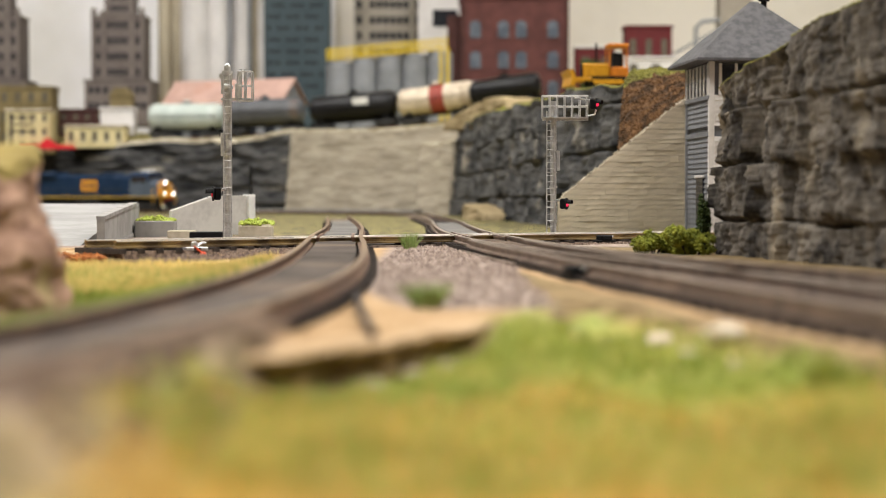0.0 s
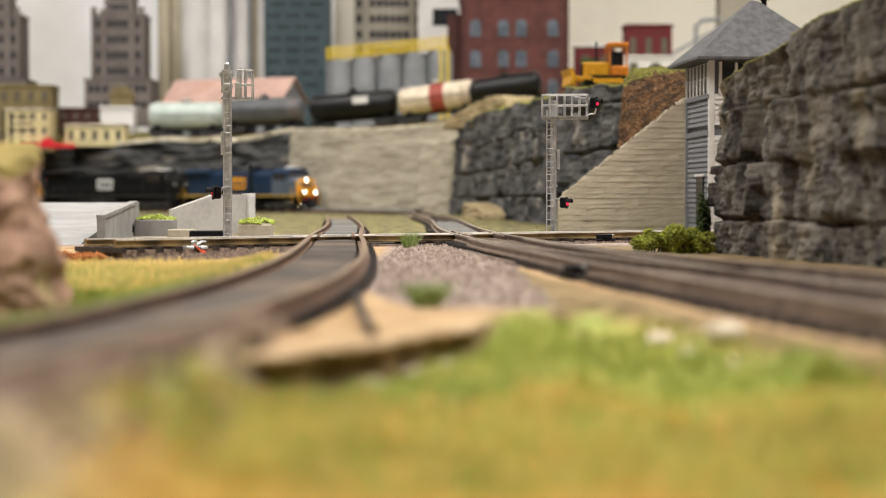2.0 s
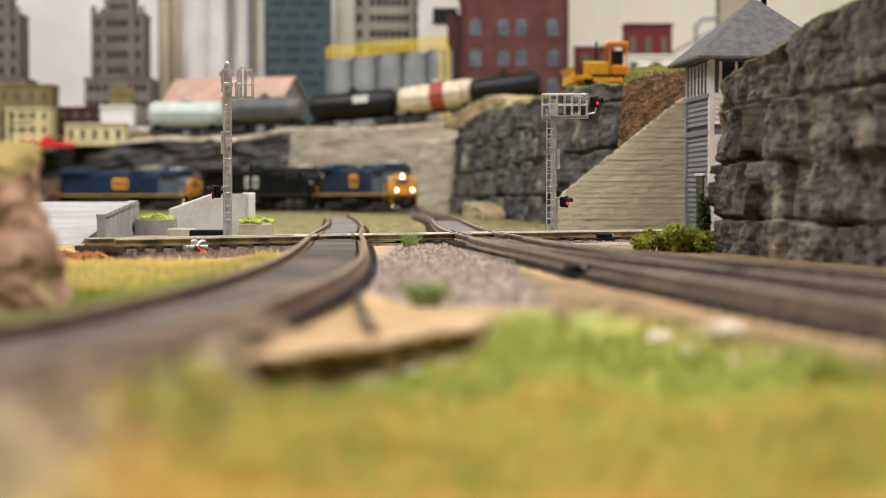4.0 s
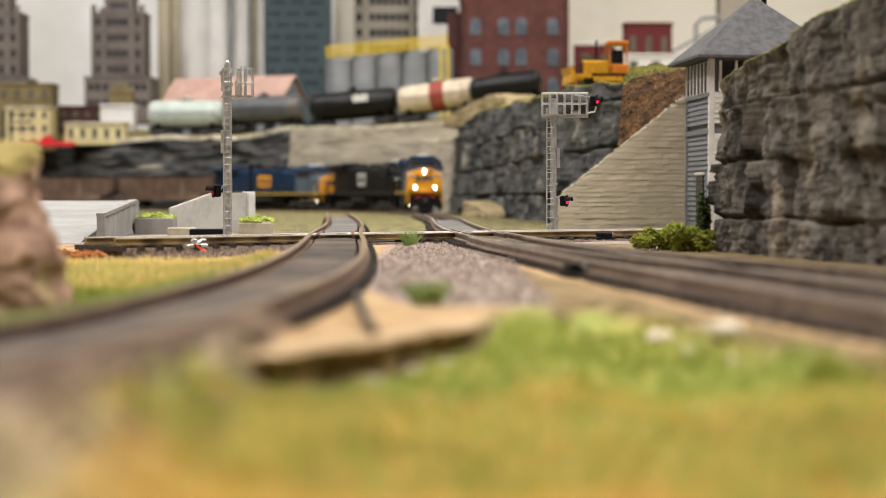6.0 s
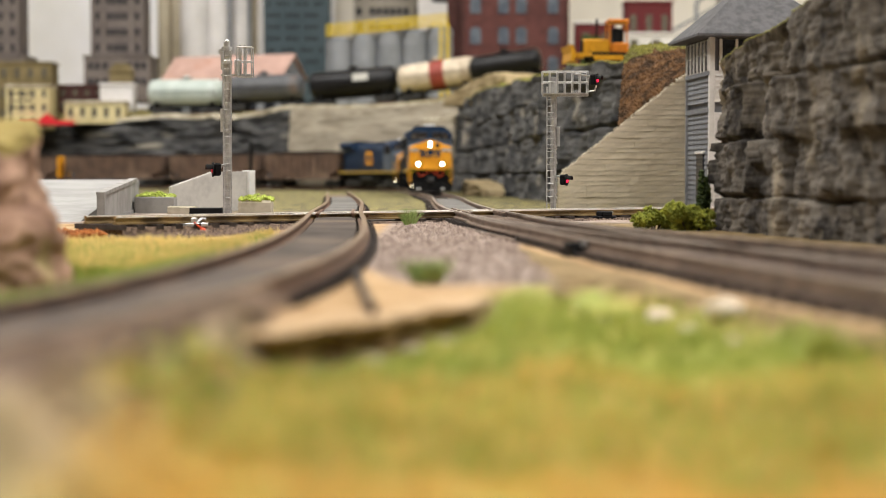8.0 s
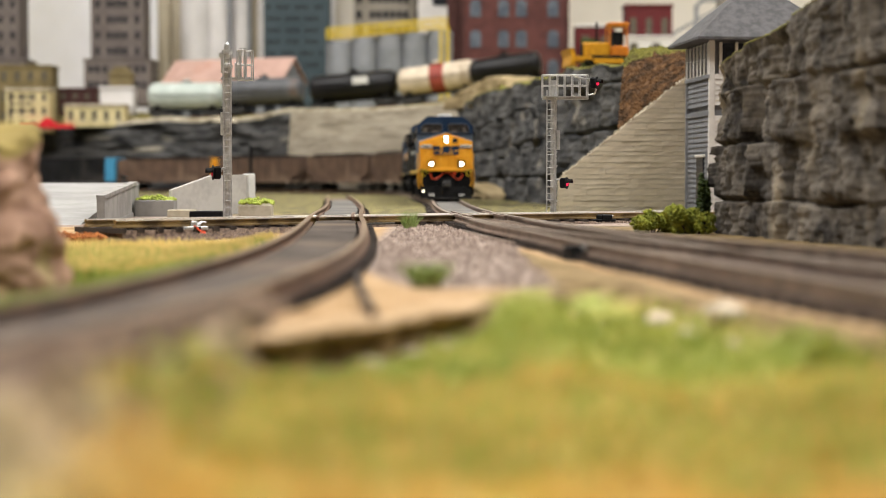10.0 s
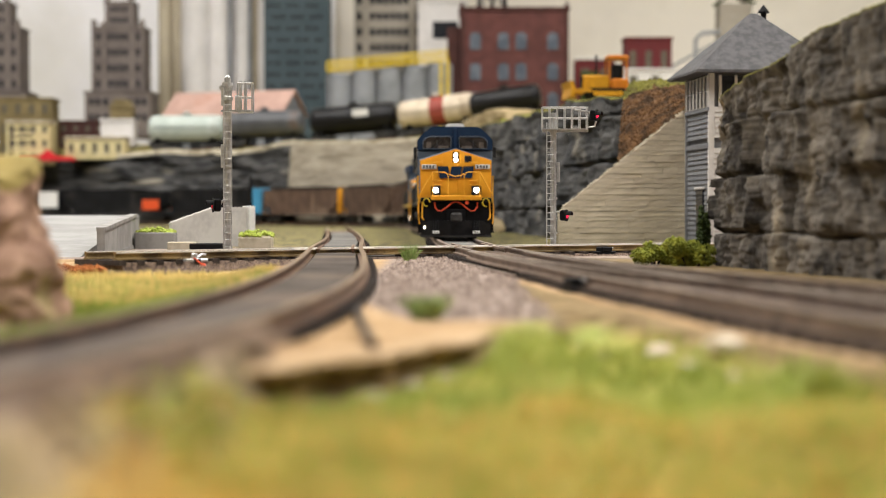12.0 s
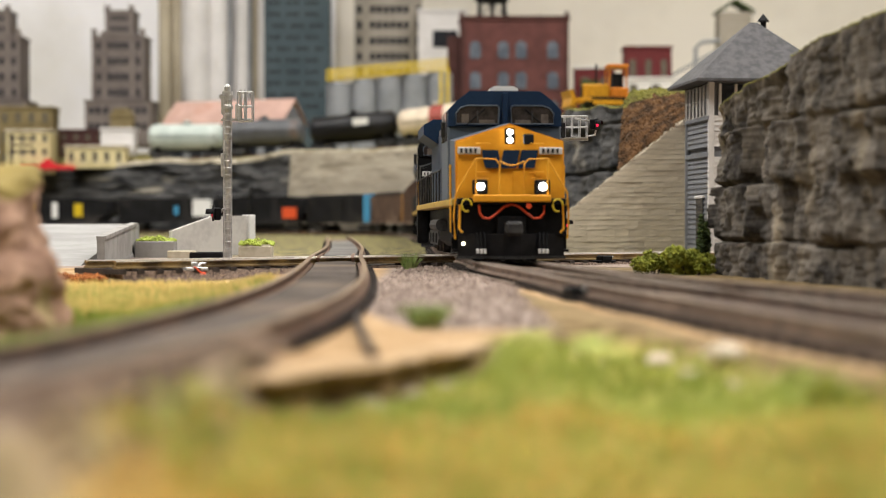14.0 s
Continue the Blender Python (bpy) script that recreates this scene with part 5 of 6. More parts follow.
def locomotive(label, pal, lights, name="locomotive"):
    body, gray, nose_c, sill_c, rail_c = pal
    c = thing(name, label, "locomotive", group="locomotives of the train")
    part("underframe", box(-120, 112, -12, 12, 12, 17.4, 0.5), "black_metal", c)
    part("walkway", box(-121, 113, -17.3, 17.3, 17.2, 19.4, 0.3), sill_c, c, "painted side sill")
    hood = part("long_hood", prism(((-11, 19), (11, 19), (11, 47), (8.5, 50), (-8.5, 50), (-11, 47)), -117, 50, axis="x"), body, c)
    for s in (-1, 1):
        for k in range(9):
            part("hood_door", box(-66 + k * 12.2, -55.6 + k * 12.2, s * 11.2 - 0.25, s * 11.2 + 0.25, 21, 41, 0), body, hood)
        part("side_emblem", box(-24, 4, s * 11.7 - 0.15, s * 11.7 + 0.15, 27, 42), nose_c if nose_c != "loco_black" else "decal_white", hood, "plain emblem panel")
        for q in range(3):
            part("emblem_mark", box(-20 + q * 8, -15 + q * 8, s * 12.0 - 0.12, s * 12.0 + 0.12, 31, 38), body, hood)
    rad = part("radiator", prism(((-11, 44), (-16.8, 48), (-16.8, 52), (-13, 54.2), (13, 54.2), (16.8, 52), (16.8, 48), (11, 44)), -118, -68, axis="x"), body, c)
    for k in range(2):
        part("fan", lathe(((8, 54), (8, 55.2), (6.5, 55.4)), sides=18, at_=(-105 + k * 22, 0, 0)), "under_gray", rad)
    part("inverter_cabinet", prism(((-16.5, 19), (16.5, 19), (16.5, 44), (12, 49), (-12, 49), (-16.5, 44)), 34, 63.8, axis="x"), body, c)
    part("exhaust_stack", box(0, 12, -4, 4, 49.8, 53, 0.5), "black_metal", c)
    part("dynamic_brake", box(12.5, 33, -10, 10, 49.6, 52.6, 0.6), body, c)
    part("cab_lower", box(64, 96, -17.4, 17.4, 19, 42.4, 0.5), gray, c)
    cab = part("cab", prism(((-17.4, 42.4), (17.4, 42.4), (17.4, 47.4), (14.6, 50.6), (10.8, 53.6), (-10.8, 53.6), (-14.6, 50.6), (-17.4, 47.4)), 64, 96.5, axis="x"), body, c)
    for s in (-1, 1):
        w = part("windshield", prism(((s * 2.0, 43.1), (s * 14.9, 43.1), (s * 15.0, 46.4), (s * 13.6, 48.2), (s * 11.6, 48.9), (s * 2.4, 48.9), (s * 1.7, 48.2)), 96.2, 96.9, axis="x"), "cab_glass", cab, "dark cab windshield")
        part("gasket", tube(((97.0, s * 2.0, 43.1), (97.0, s * 14.9, 43.1), (97.0, s * 15.0, 46.4), (97.0, s * 13.6, 48.2), (97.0, s * 11.6, 48.9), (97.0, s * 2.4, 48.9), (97.0, s * 1.8, 48.2), (97.0, s * 2.0, 43.1)), 0.24, sides=5), "loco_gray", w)
        part("seat_back", box(96.9, 97.05, s * 12.2 - 1.1, s * 12.2 + 1.1, 43.4, 46.2, 0.02), "cab_tan", w)
        part("console", box(96.9, 97.05, s * 5.5 - 2.4, s * 5.5 + 2.4, 43.3, 44.4, 0.02), "cab_tan", w)
        part("wiper", tube(((97.1, s * 12, 42.6), (97.1, s * 6, 48)), 0.18, sides=4), "black_metal", w)
        part("window_post", box(97.0, 97.3, s * 8.4 - 0.2, s * 8.4 + 0.2, 43.6, 47.2), "under_gray", w)
        part("side_window", box(69, 79, s * 17.5 - 0.2, s * 17.5 + 0.2, 38, 47), "cab_glass", cab)
        part("side_window", box(81, 92, s * 17.5 - 0.2, s * 17.5 + 0.2, 38, 47), "cab_glass", cab)
        part("mirror", box(91, 92, s * 18.6 - 0.7, s * 18.6 + 0.7, 39, 44, 0.2), "under_gray", cab)
    part("window_mullion", box(96.4, 97.4, -0.8, 0.8, 42.4, 53.0, 0.2), body, cab)
    part("air_conditioner", prism(((-4.4, 53.6), (4.4, 53.6), (4.2, 54.6), (3.0, 55.3), (-3.0, 55.3), (-4.2, 54.6)), 74, 94, axis="x"), "white_paint", cab, "white roof air conditioner")
    part("horn", tube(((66, 2, 54.6), (70, 2, 55.2)), (0.4, 0.9), sides=8), "under_gray", cab)
    # nose with a peaked top edge, sloping back to the windows
    bm = bmesh.new()
    prof = ((-16.2, 18.8), (16.2, 18.8), (16.2, 37.0), (0, 42.4), (-16.2, 37.0))
    fr = [bm.verts.new((113.0 if zz < 30 else 112.0, y, zz)) for y, zz in prof]
    bk = [bm.verts.new((96.2, y * 1.04, zz + (1.0 if zz > 30 else 0))) for y, zz in prof]
    bm.faces.new(fr); bm.faces.new(bk[::-1])
    for i in range(5):
        bm.faces.new((fr[i], bk[i], bk[(i + 1) % 5], fr[(i + 1) % 5])).material_index = 1 if i in (1, 2, 3, 4) else 0
    bmesh.ops.recalc_face_normals(bm, faces=bm.faces)
    bmesh.ops.bevel(bm, geom=[e for e in bm.edges if all(v in fr for v in e.verts)], offset=0.7, segments=2, affect="EDGES")
    nose = part("nose", bm, [nose_c, gray], c, "painted short hood")
    F = 112.7
    part("nose_door", box(F - 0.3, F + 0.25, 0.8, 7.5, 20, 28, 0.15), nose_c, nose)
    part("nose_window", box(111.6, 112.5, 4.0, 7.2, 36.0, 39.2, 0.3), "window_dark", nose, "small dark nose window")
    hl = part("headlight_case", box(111.4, 112.6, -1.5, 1.5, 36.0, 41.0, 0.4), "black_metal", nose)
    for z in (37.3, 39.7):
        part("headlight", disc(112.5, 0, z, 0.9), "headlight" if lights else "under_gray", hl, "bright white headlight")
    if nose_c == "loco_yellow":
        for y, sl in ((5.4, 0.5), (0, 0.5), (-5.5, -0.5)):
            part("nose_emblem", prism(((y - 2.4 - sl, 28.7), (y + 2.4 - sl, 28.7), (y + 2.4 + sl, 34.2), (y - 2.4 + sl, 34.2)), 112.0, 113.35, axis="x"), "loco_blue", nose, "dark blue emblem blocks")
    for s in (-1, 1):
        nb = part("number_board", box(112.3, 113.4, s * 12.2 - 3.4, s * 12.2 + 3.4, 32.9, 35.1, 0.2), "decal_white", nose, "white board with four dark bars")
        for q in range(4):
            part("board_bar", box(113.42, 113.55, s * 12.2 - 2.3 + q * 1.4 - 0.35, s * 12.2 - 2.3 + q * 1.4 + 0.35, 33.3, 34.7), "decal_ink", nb)
        part("grab_iron", tube(((F + 0.2, s * 9.5, 25.5), (F + 1.2, s * 9.5, 25.5), (F + 1.2, s * 6.5, 25.5), (F + 0.2, s * 6.5, 25.5)), 0.22, sides=5), rail_c, nose)
        for zz in (27.5, 36.2):
            part("grab_iron", tube(((F - 0.3, s * 8 + 2, zz), (F + 0.7, s * 8 + 2, zz), (F + 0.7, s * 8 - 2, zz), (F - 0.3, s * 8 - 2, zz)), 0.2, sides=5), rail_c, nose)
    # front platform
    plat = part("front_platform", box(112.6, 119, -16, 16, 17.4, 19.4, 0.3), "black_metal", c)
    part("anticlimber", box(118.4, 120.4, -11.5, 11.5, 18.2, 20.4, 0.3), nose_c, plat)
    for s in (-1, 1):
        d = part("ditch_light", box(114.5, 118.2, s * 9.2 - 2.2, s * 9.2 + 2.2, 20.6, 25, 0.3), "black_metal", plat)
        part("ditch_lens", disc(118.1, s * 9.2, 22.9, 1.2, 0.7), "headlight" if lights else "under_gray", d, "bright white ditch light")
        part("end_rail", tube(((119, s * 3.6, 19.2), (119, s * 3.6, 29.6), (119, s * 4.8, 31.2), (119, s * 10.6, 31.4), (119, s * 13.6, 26), (118.5, s * 16.4, 21), (117, s * 17.0, 14), (117, s * 16.6, 7)), 0.3, sides=6), rail_c, plat, "bright yellow end handrail")
        part("rail_post", tube(((119, s * 10.6, 19.2), (119, s * 10.6, 31.2)), 0.28, sides=6), rail_c, plat)
        part("corner_rail", tube(((116, s * 14.6, 19), (117.6, s * 15.2, 18), (117.8, s * 15.4, 10), (117.8, s * 14.4, 9)), 0.42, sides=6), rail_c, plat)
        lp = [(120.2, s * 13.4 + 1.5 * math.cos(a), 17.2 + 1.9 * math.sin(a)) for a in [k * math.pi / 5 for k in range(9)]]
        part("cut_lever", tube(lp, 0.36, sides=6), "rail_yellow", plat)
        st = part("steps", box(110, 116, s * 15 - 2.2, s * 15 + 2.2, 3.0, 3.8), "black_metal", plat)
        for zz in (7.5, 12):
            part("tread", box(110, 116, s * 15 - 2.2, s * 15 + 2.2, zz, zz + 0.7), "black_metal", st)
        part("step_side", box(109.6, 110.2, s * 15 - 2.2, s * 15 + 2.2, 3, 17.4), "black_metal", st)
    part("rail_chain", tube([(119, -3.6 + 7.2 * k / 6, 30.6 - 1.3 * math.sin(math.pi * k / 6)) for k in range(7)], 0.25, sides=5), rail_c, plat)
    pilot = part("pilot", box(111, 116.8, -15.8, 15.8, 7.5, 17.4, 0.6), "black_metal", c)
    part("plow", prism(((110, -15.4), (115.8, -15.8), (120.5, -2.5), (120.5, 2.5), (115.8, 15.8), (110, 15.4)), 1.3, 8.6, axis="z"), "plow_gray", pilot)
    part("plow_lip", prism(((111, -15.8), (116.4, -16.2), (121.2, -2.6), (121.2, 2.6), (116.4, 16.2), (111, 15.8)), 0.9, 1.8, axis="z"), "under_gray", pilot, "worn gray plow edge")
    cp = part("coupler", box(114, 125, -1.6, 1.6, 8.6, 11.8, 0.5), "under_gray", pilot)
    part("knuckle", box(123.5, 127.5, -2.6, 2.6, 8.0, 12.4, 0.9), "under_gray", cp)
    part("coupler_pocket", box(116, 118.5, -4.4, 4.4, 7.6, 14.2, 0.6), "black_metal", pilot)
    hose = [(118.6, y, z) for y, z in ((-9.6, 17.2), (-9.5, 15.0), (-8.4, 13.4), (-6.6, 13.2), (-4.4, 14.8), (-2.2, 16.8), (0, 17.6), (2.2, 16.8), (4.4, 14.8), (6.6, 13.2), (8.4, 13.4), (9.5, 15.0), (9.6, 17.2))]
    if lights:
        part("jumper_hose", tube(hose, 0.42, sides=6), "red_hose", pilot, "orange-red jumper hose")
    part("lift_ring", lathe(((0.9, 0), (0.9, 0.5)), axis="x", sides=10, at_=(119.5, 4.9, 17)), "red_hose", pilot)
    for s in (-1, 1):
        for q in range(3):
            part("hose_end", tube(((118.6, s * (8.2 + q * 1.1), 9), (120.2, s * (8.0 + q * 1.1), 5.2), (120.6, s * (8.0 + q * 1.1), 3.2)), 0.3, sides=5), "black_metal", pilot)
            part("glad_hand", box(120.3, 121.0, s * (8.0 + q * 1.1) - 0.42, s * (8.0 + q * 1.1) + 0.42, 2.6, 4.0, 0.1), "white_paint", pilot, "white hose coupling")
    # side handrails
    for s in (-1, 1):
        part("handrail", tube(((-116, s * 17, 30), (62, s * 17, 30)), 0.3, sides=5), rail_c if s == 2 else "under_gray", c)
        for k in range(11):
            part("stanchion", tube(((-116 + k * 17.6, s * 17, 19), (-116 + k * 17.6, s * 17, 30)), 0.28, sides=5), "under_gray", c)
        part("rear_steps", box(-121, -114, s * 15 - 2.2, s * 15 + 2.2, 3, 17.2, 0.3), "black_metal", c)
        part("rear_rail", tube(((-121, s * 16.6, 7), (-121, s * 16.8, 30)), 0.4, sides=6), rail_c, c)
        part("cab_rail", tube(((104, s * 17.0, 9), (104, s * 17.2, 30)), 0.4, sides=6), rail_c, c)
    part("rear_platform", box(-124, -117, -16, 16, 8, 18, 0.4), "black_metal", c)
    part("rear_coupler", box(-130, -122, -1.6, 1.6, 8.6, 11.8, 0.5), "under_gray", c)
    tank = part("fuel_tank", prism(((-12, 5), (-9.5, 3), (9.5, 3), (12, 5), (12.5, 13), (-12.5, 13)), -38, 34, axis="x"), "black_metal", c)
    for s in (-1, 1):
        part("air_reservoir", tube(((-34, s * 14, 11), (10, s * 14, 11)), 2.4, sides=10), "under_gray", tank)
    for x in (-76, 74):
        truck(c, x, 3, 5.4, "under_gray", 21)
    if lights:
        for s in (-1,):
            part("step_light", disc(116.8, s * 14.2, 5.6, 0.5, 0.7), "step_light", c)
    part("rear_marker", lathe(((1.2, -0.5), (1.2, 0)), axis="x", sides=10, at_=(-118.2, -9, 40)), "marker_red", c, "small red rear marker")
    return c


def hopper(label, material, end=None, patches=(), group="freight cars of the train"):
    c = thing("hopper_car", label, "freight car", group=group)
    part("body", prism(((-86, 24), (-60, 11), (60, 11), (86, 24), (88, 42), (-88, 42)), -16, 16), material, c)
    part("top_sill", box(-88.5, 88.5, -16.8, 16.8, 40.5, 42.5, 0.3), material, c)
    part("side_sill", box(-90, 90, -16.9, 16.9, 10.5, 13, 0.3), material, c)
    part("load", prism(((-84, 42), (-60, 45.5), (60, 45.5), (84, 42)), -14, 14), "black_metal", c, "dark load of coal")
    for s in (-1, 1):
        for k in range(12):
            x = -82 + k * 14.9
            part("rib", box(x - 0.8, x + 0.8, s * 16.4 - 0.7, s * 16.4 + 0.7, 12, 41.5), material, c)
        for a, b, z0, z1, m in patches:
            part("side_panel", box(a, b, s * 17.3 - 0.25, s * 17.3 + 0.25, z0, z1), m, c, "coloured side panel")
    if end:
        for sx in (1,):
            part("end_panel", box(87, 90.5, -16.5, 16.5, 12, 43, 0.4), end, c, "bright painted end panel")
    for sx in (-1, 1):
        part("end_post", box(sx * 88 - 1, sx * 88 + 1, -15, -13, 10, 41), material, c)
        part("end_post", box(sx * 88 - 1, sx * 88 + 1, 13, 15, 10, 41), material, c)
        part("coupler", box(sx * 93 - 4, sx * 93 + 4, -1.6, 1.6, 8.6, 11.8, 0.4), "under_gray", c)
        truck(c, sx * 68, 2, 4.8, "under_gray", 20)
    return c


def boxcar(label, material, end=None, patches=(), h=44):
    c = thing("boxcar", label, "freight car", group="freight cars of the train")
    part("body", box(-88, 88, -16.5, 16.5, 11, h, 0.8), material, c)
    part("roof", prism(((-17, h - 0.5), (17, h - 0.5), (17, h + 0.8), (0, h + 2.4), (-17, h + 0.8)), -88.5, 88.5, axis="x"), "car_black", c)
    for s in (-1, 1):
        for k in range(14):
            x = -82 + k * 12.6
            part("rib", box(x - 0.7, x + 0.7, s * 16.9 - 0.5, s * 16.9 + 0.5, 12, h - 1.5), material, c)
        part("sliding_door", box(-16, 16, s * 17.3 - 0.4, s * 17.3 + 0.4, 12, h - 3), material, c)
        for a, b, z0, z1, m in patches:
            part("side_panel", box(a, b, s * 17.7 - 0.2, s * 17.7 + 0.2, z0, z1), m, c, "coloured side panel")
    if end:
        part("end_panel", box(74, 90, -17.6, 17.6, 11.5, h + 0.5, 0.4), end, c, "bright blue end panel")
    for sx in (-1, 1):
        part("coupler", box(sx * 92 - 4, sx * 92 + 4, -1.6, 1.6, 8.6, 11.8, 0.4), "under_gray", c)
        truck(c, sx * 66, 2, 4.8, "under_gray", 20)
    return c


BLUE_YELLOW = ("loco_blue", "loco_gray", "loco_yellow", "sill_yellow", "handrail_yellow")
DARK = ("loco_black", "loco_black", "loco_black", "under_gray", "under_gray")
lead = locomotive("dark blue diesel locomotive with yellow nose and lit headlights", BLUE_YELLOW, True)
second = locomotive("black diesel locomotive with a pale emblem, second in the train", DARK, False)
third = locomotive("dark blue and yellow diesel locomotive, third in the train", BLUE_YELLOW, False)
for s in (-1, 1):
    part("step_light", lathe(((0.9, -0.15), (0.9, 0.15)), axis="y", sides=12, at_=(108, s * 17.3, 9.0)), "step_light", third, "small lit step light")
for loco in (lead, second, third):
    loco.scale = (1.0, 1.045, 1.01)
MOVING = [(lead, 113, 124), (second, 113 + 257, 124), (third, 113 + 514, 124)]
front = 740.0
brown = hopper("brown ribbed coal hopper car with a dark load", "hopper_brown")
MOVING.append((brown, front + 95, 90))
MOVING.append((copy_thing(brown, at(0, 0, 0)), front + 95 + 191, 90))
MOVING.append((hopper("brown ribbed coal hopper car with a yellow end", "hopper_brown"), front + 95 + 382, 90))
MOVING.append((hopper("brown ribbed coal hopper with a yellow front end", "hopper_brown", end="loco_yellow"), front + 95 + 573, 90))
MOVING.append((boxcar("dark gray ribbed boxcar with a bright blue end", "car_black", end="car_blue"), front + 95 + 758, 90))
MOVING.append((hopper("black hopper car with one orange-red side panel", "car_black", patches=((55, 84, 17, 31, "car_orange"),)), front + 95 + 955, 90))
MOVING.append((boxcar("black boxcar with a large white panel at its front end", "car_black", patches=((52, 86, 20, 43, "white_paint"), (18, 26, 22, 34, "car_blue"))), front + 95 + 1140, 90))
MOVING.append((hopper("black hopper car with yellow and white side panels", "car_black", patches=((30, 44, 20, 38, "rail_yellow"), (-8, 2, 18, 40, "white_paint"), (-60, -40, 30, 40, "rail_yellow"))), front + 95 + 1337, 90))


# ---- parked tank cars on the upper level ----
def tank_car(label, x, y, z, rz, length, r, material, band=None, plate=False, climb=0.0):
    c = thing("tank_car", label, "tank car", x, y, z, rz, group="parked tank cars")
    c.matrix_basis = at(x, y, z, 0, -climb, rz)
    h = length / 2
    prof = [(r * 0.25, -h), (r * 0.7, -h + r * 0.12), (r * 0.93, -h + r * 0.3), (r, -h + r * 0.55), (r, h - r * 0.55), (r * 0.93, h - r * 0.3), (r * 0.7, h - r * 0.12), (r * 0.25, h)]
    zc = 13 + r
    part("tank", lathe(prof, axis="x", sides=28, at_=(0, 0, zc)), material, c, smooth=True)
    part("dome", lathe(((5, zc + r - 1), (5, zc + r + 4), (3.5, zc + r + 5)), sides=14), material, c)
    part("platform", box(-8, 8, -7, 7, zc + r - 0.2, zc + r + 0.8), "under_gray", c)
    part("centre_sill", box(-h, h, -4, 4, 10, 14, 0.4), "black_metal", c)
    for s in (-1, 1):
        part("saddle", box(s * (h - 16) - 4, s * (h - 16) + 4, -12, 12, 11, 18, 0.5), "black_metal", c)
        part("handrail", tube(((-h + 8, s * (r + 0.8), zc), (h - 8, s * (r + 0.8), zc)), 0.4, sides=5), "under_gray", c)
        truck(c, s * (h - 18), 2, 4.8, "under_gray", 16)
    if band:
        part("band", lathe(((r + 0.35, -10), (r + 0.35, 10)), axis="x", sides=28, at_=(3, 0, zc)), band, c, "dark red band")
    if plate:
        part("placard", box(4, 26, -r - 0.8, -r + 1.2, zc + 1, zc + 11), "decal_white", c, "pale placard")
    return c


tank_car("pale green-white tank car parked on the upper track", -381, 2560, 106.6, -8, 116, 19.2, "tank_white")
tank_car("dark gray weathered tank car parked on the upper track", -258, 2500, 110.4, -12, 120, 19, "tank_gray", climb=1.5)
tank_car("glossy black tank car with a pale placard", -122, 2400, 113, -14, 128, 18.5, "tank_black", plate=True, climb=4.0)
tank_car("dusty cream tank car with a dark red band", -4, 2355, 121, -16, 112, 19, "tank_cream", band="band_red", climb=6.5)
tank_car("black tank car at the end of the parked string", 88, 2318, 134, -18, 100, 17, "tank_black", climb=7.5)


def motions():
    for c, offset, half in MOVING:
        walk(c, car_rows(offset, half))


SPEED = 142.4


def car_rows(offset, half):
    """Poses of a car whose middle is so far behind the train's front, every half second."""
    rows = []
    for i in range(29):
        t = i * 0.5
        mid = SPEED * t - offset
        ax, ay = main_at(mid + half * 0.62)
        bx, by = main_at(mid - half * 0.62)
        rows.append((t, at((ax + bx) / 2, (ay + by) / 2, 0, 0, 0, math.degrees(math.atan2(ay - by, ax - bx)))))
    return rows


# ---- plants, stones and small things ----
def shrub(label, x, y, z, w, d, h, material, n=420, grain=0.75, seed=1):
    rnd = random.Random(seed)
    t = thing("shrub", label, "shrub", x, y, z, group="foam shrubs")
    bm = bmesh.new()
    lobes = [(rnd.uniform(-w, w) * 0.7, rnd.uniform(-d, d) * 0.7, rnd.uniform(0.15, 0.75) * h, rnd.uniform(0.28, 0.5)) for _ in range(9)]
    for _ in range(n):
        lx, ly, lz, k = rnd.choice(lobes)
        v = Vector((rnd.gauss(0, 1), rnd.gauss(0, 1), rnd.gauss(0, 1))).normalized() * k * rnd.uniform(0.75, 1.08)
        p = (lx + v.x * w * 0.8, ly + v.y * d, max(0.2, lz + v.z * h * 0.8))
        clump(bm, p, grain * rnd.uniform(0.5, 1.2), rnd)
    part("crown", bm, material, t)
    for k in range(4):
        lx, ly, lz, _ = lobes[k]
        part("stem", tube(((lx * 0.3, ly * 0.3, -0.6), (lx, ly, lz)), (0.5, 0.15), sides=5), "tie_wood", t)
    return t


shrub("bright green foam shrub at the foot of the rock cutting", 77, 530, -4.6, 9.0, 6, 9.5, "shrub_green", 1500, 0.75, 1)
shrub("low bright green foam shrub beside the track", 66, 540, -4.6, 7.5, 5, 8.0, "shrub_green", 1000, 0.65, 2)
shrub("dark green foam shrub climbing the rock face", 82, 541, -4.6, 3.0, 4, 18, "shrub_dark", 520, 0.7, 3)
shrub("dark green foam shrub at the ledge", 42, 182, -9.5, 3.2, 5, 4.5, "shrub_green", 260, 0.8, 4)
shrub("rust-brown foam heap beside the field", -113, 528, -7.4, 10, 7, 3.4, "rust_foam", 800, 0.8, 5)
shrub("small green bush on top of the cliff", 66, 1700, 92, 10, 8, 14, "shrub_green", 200, 2.2, 6)


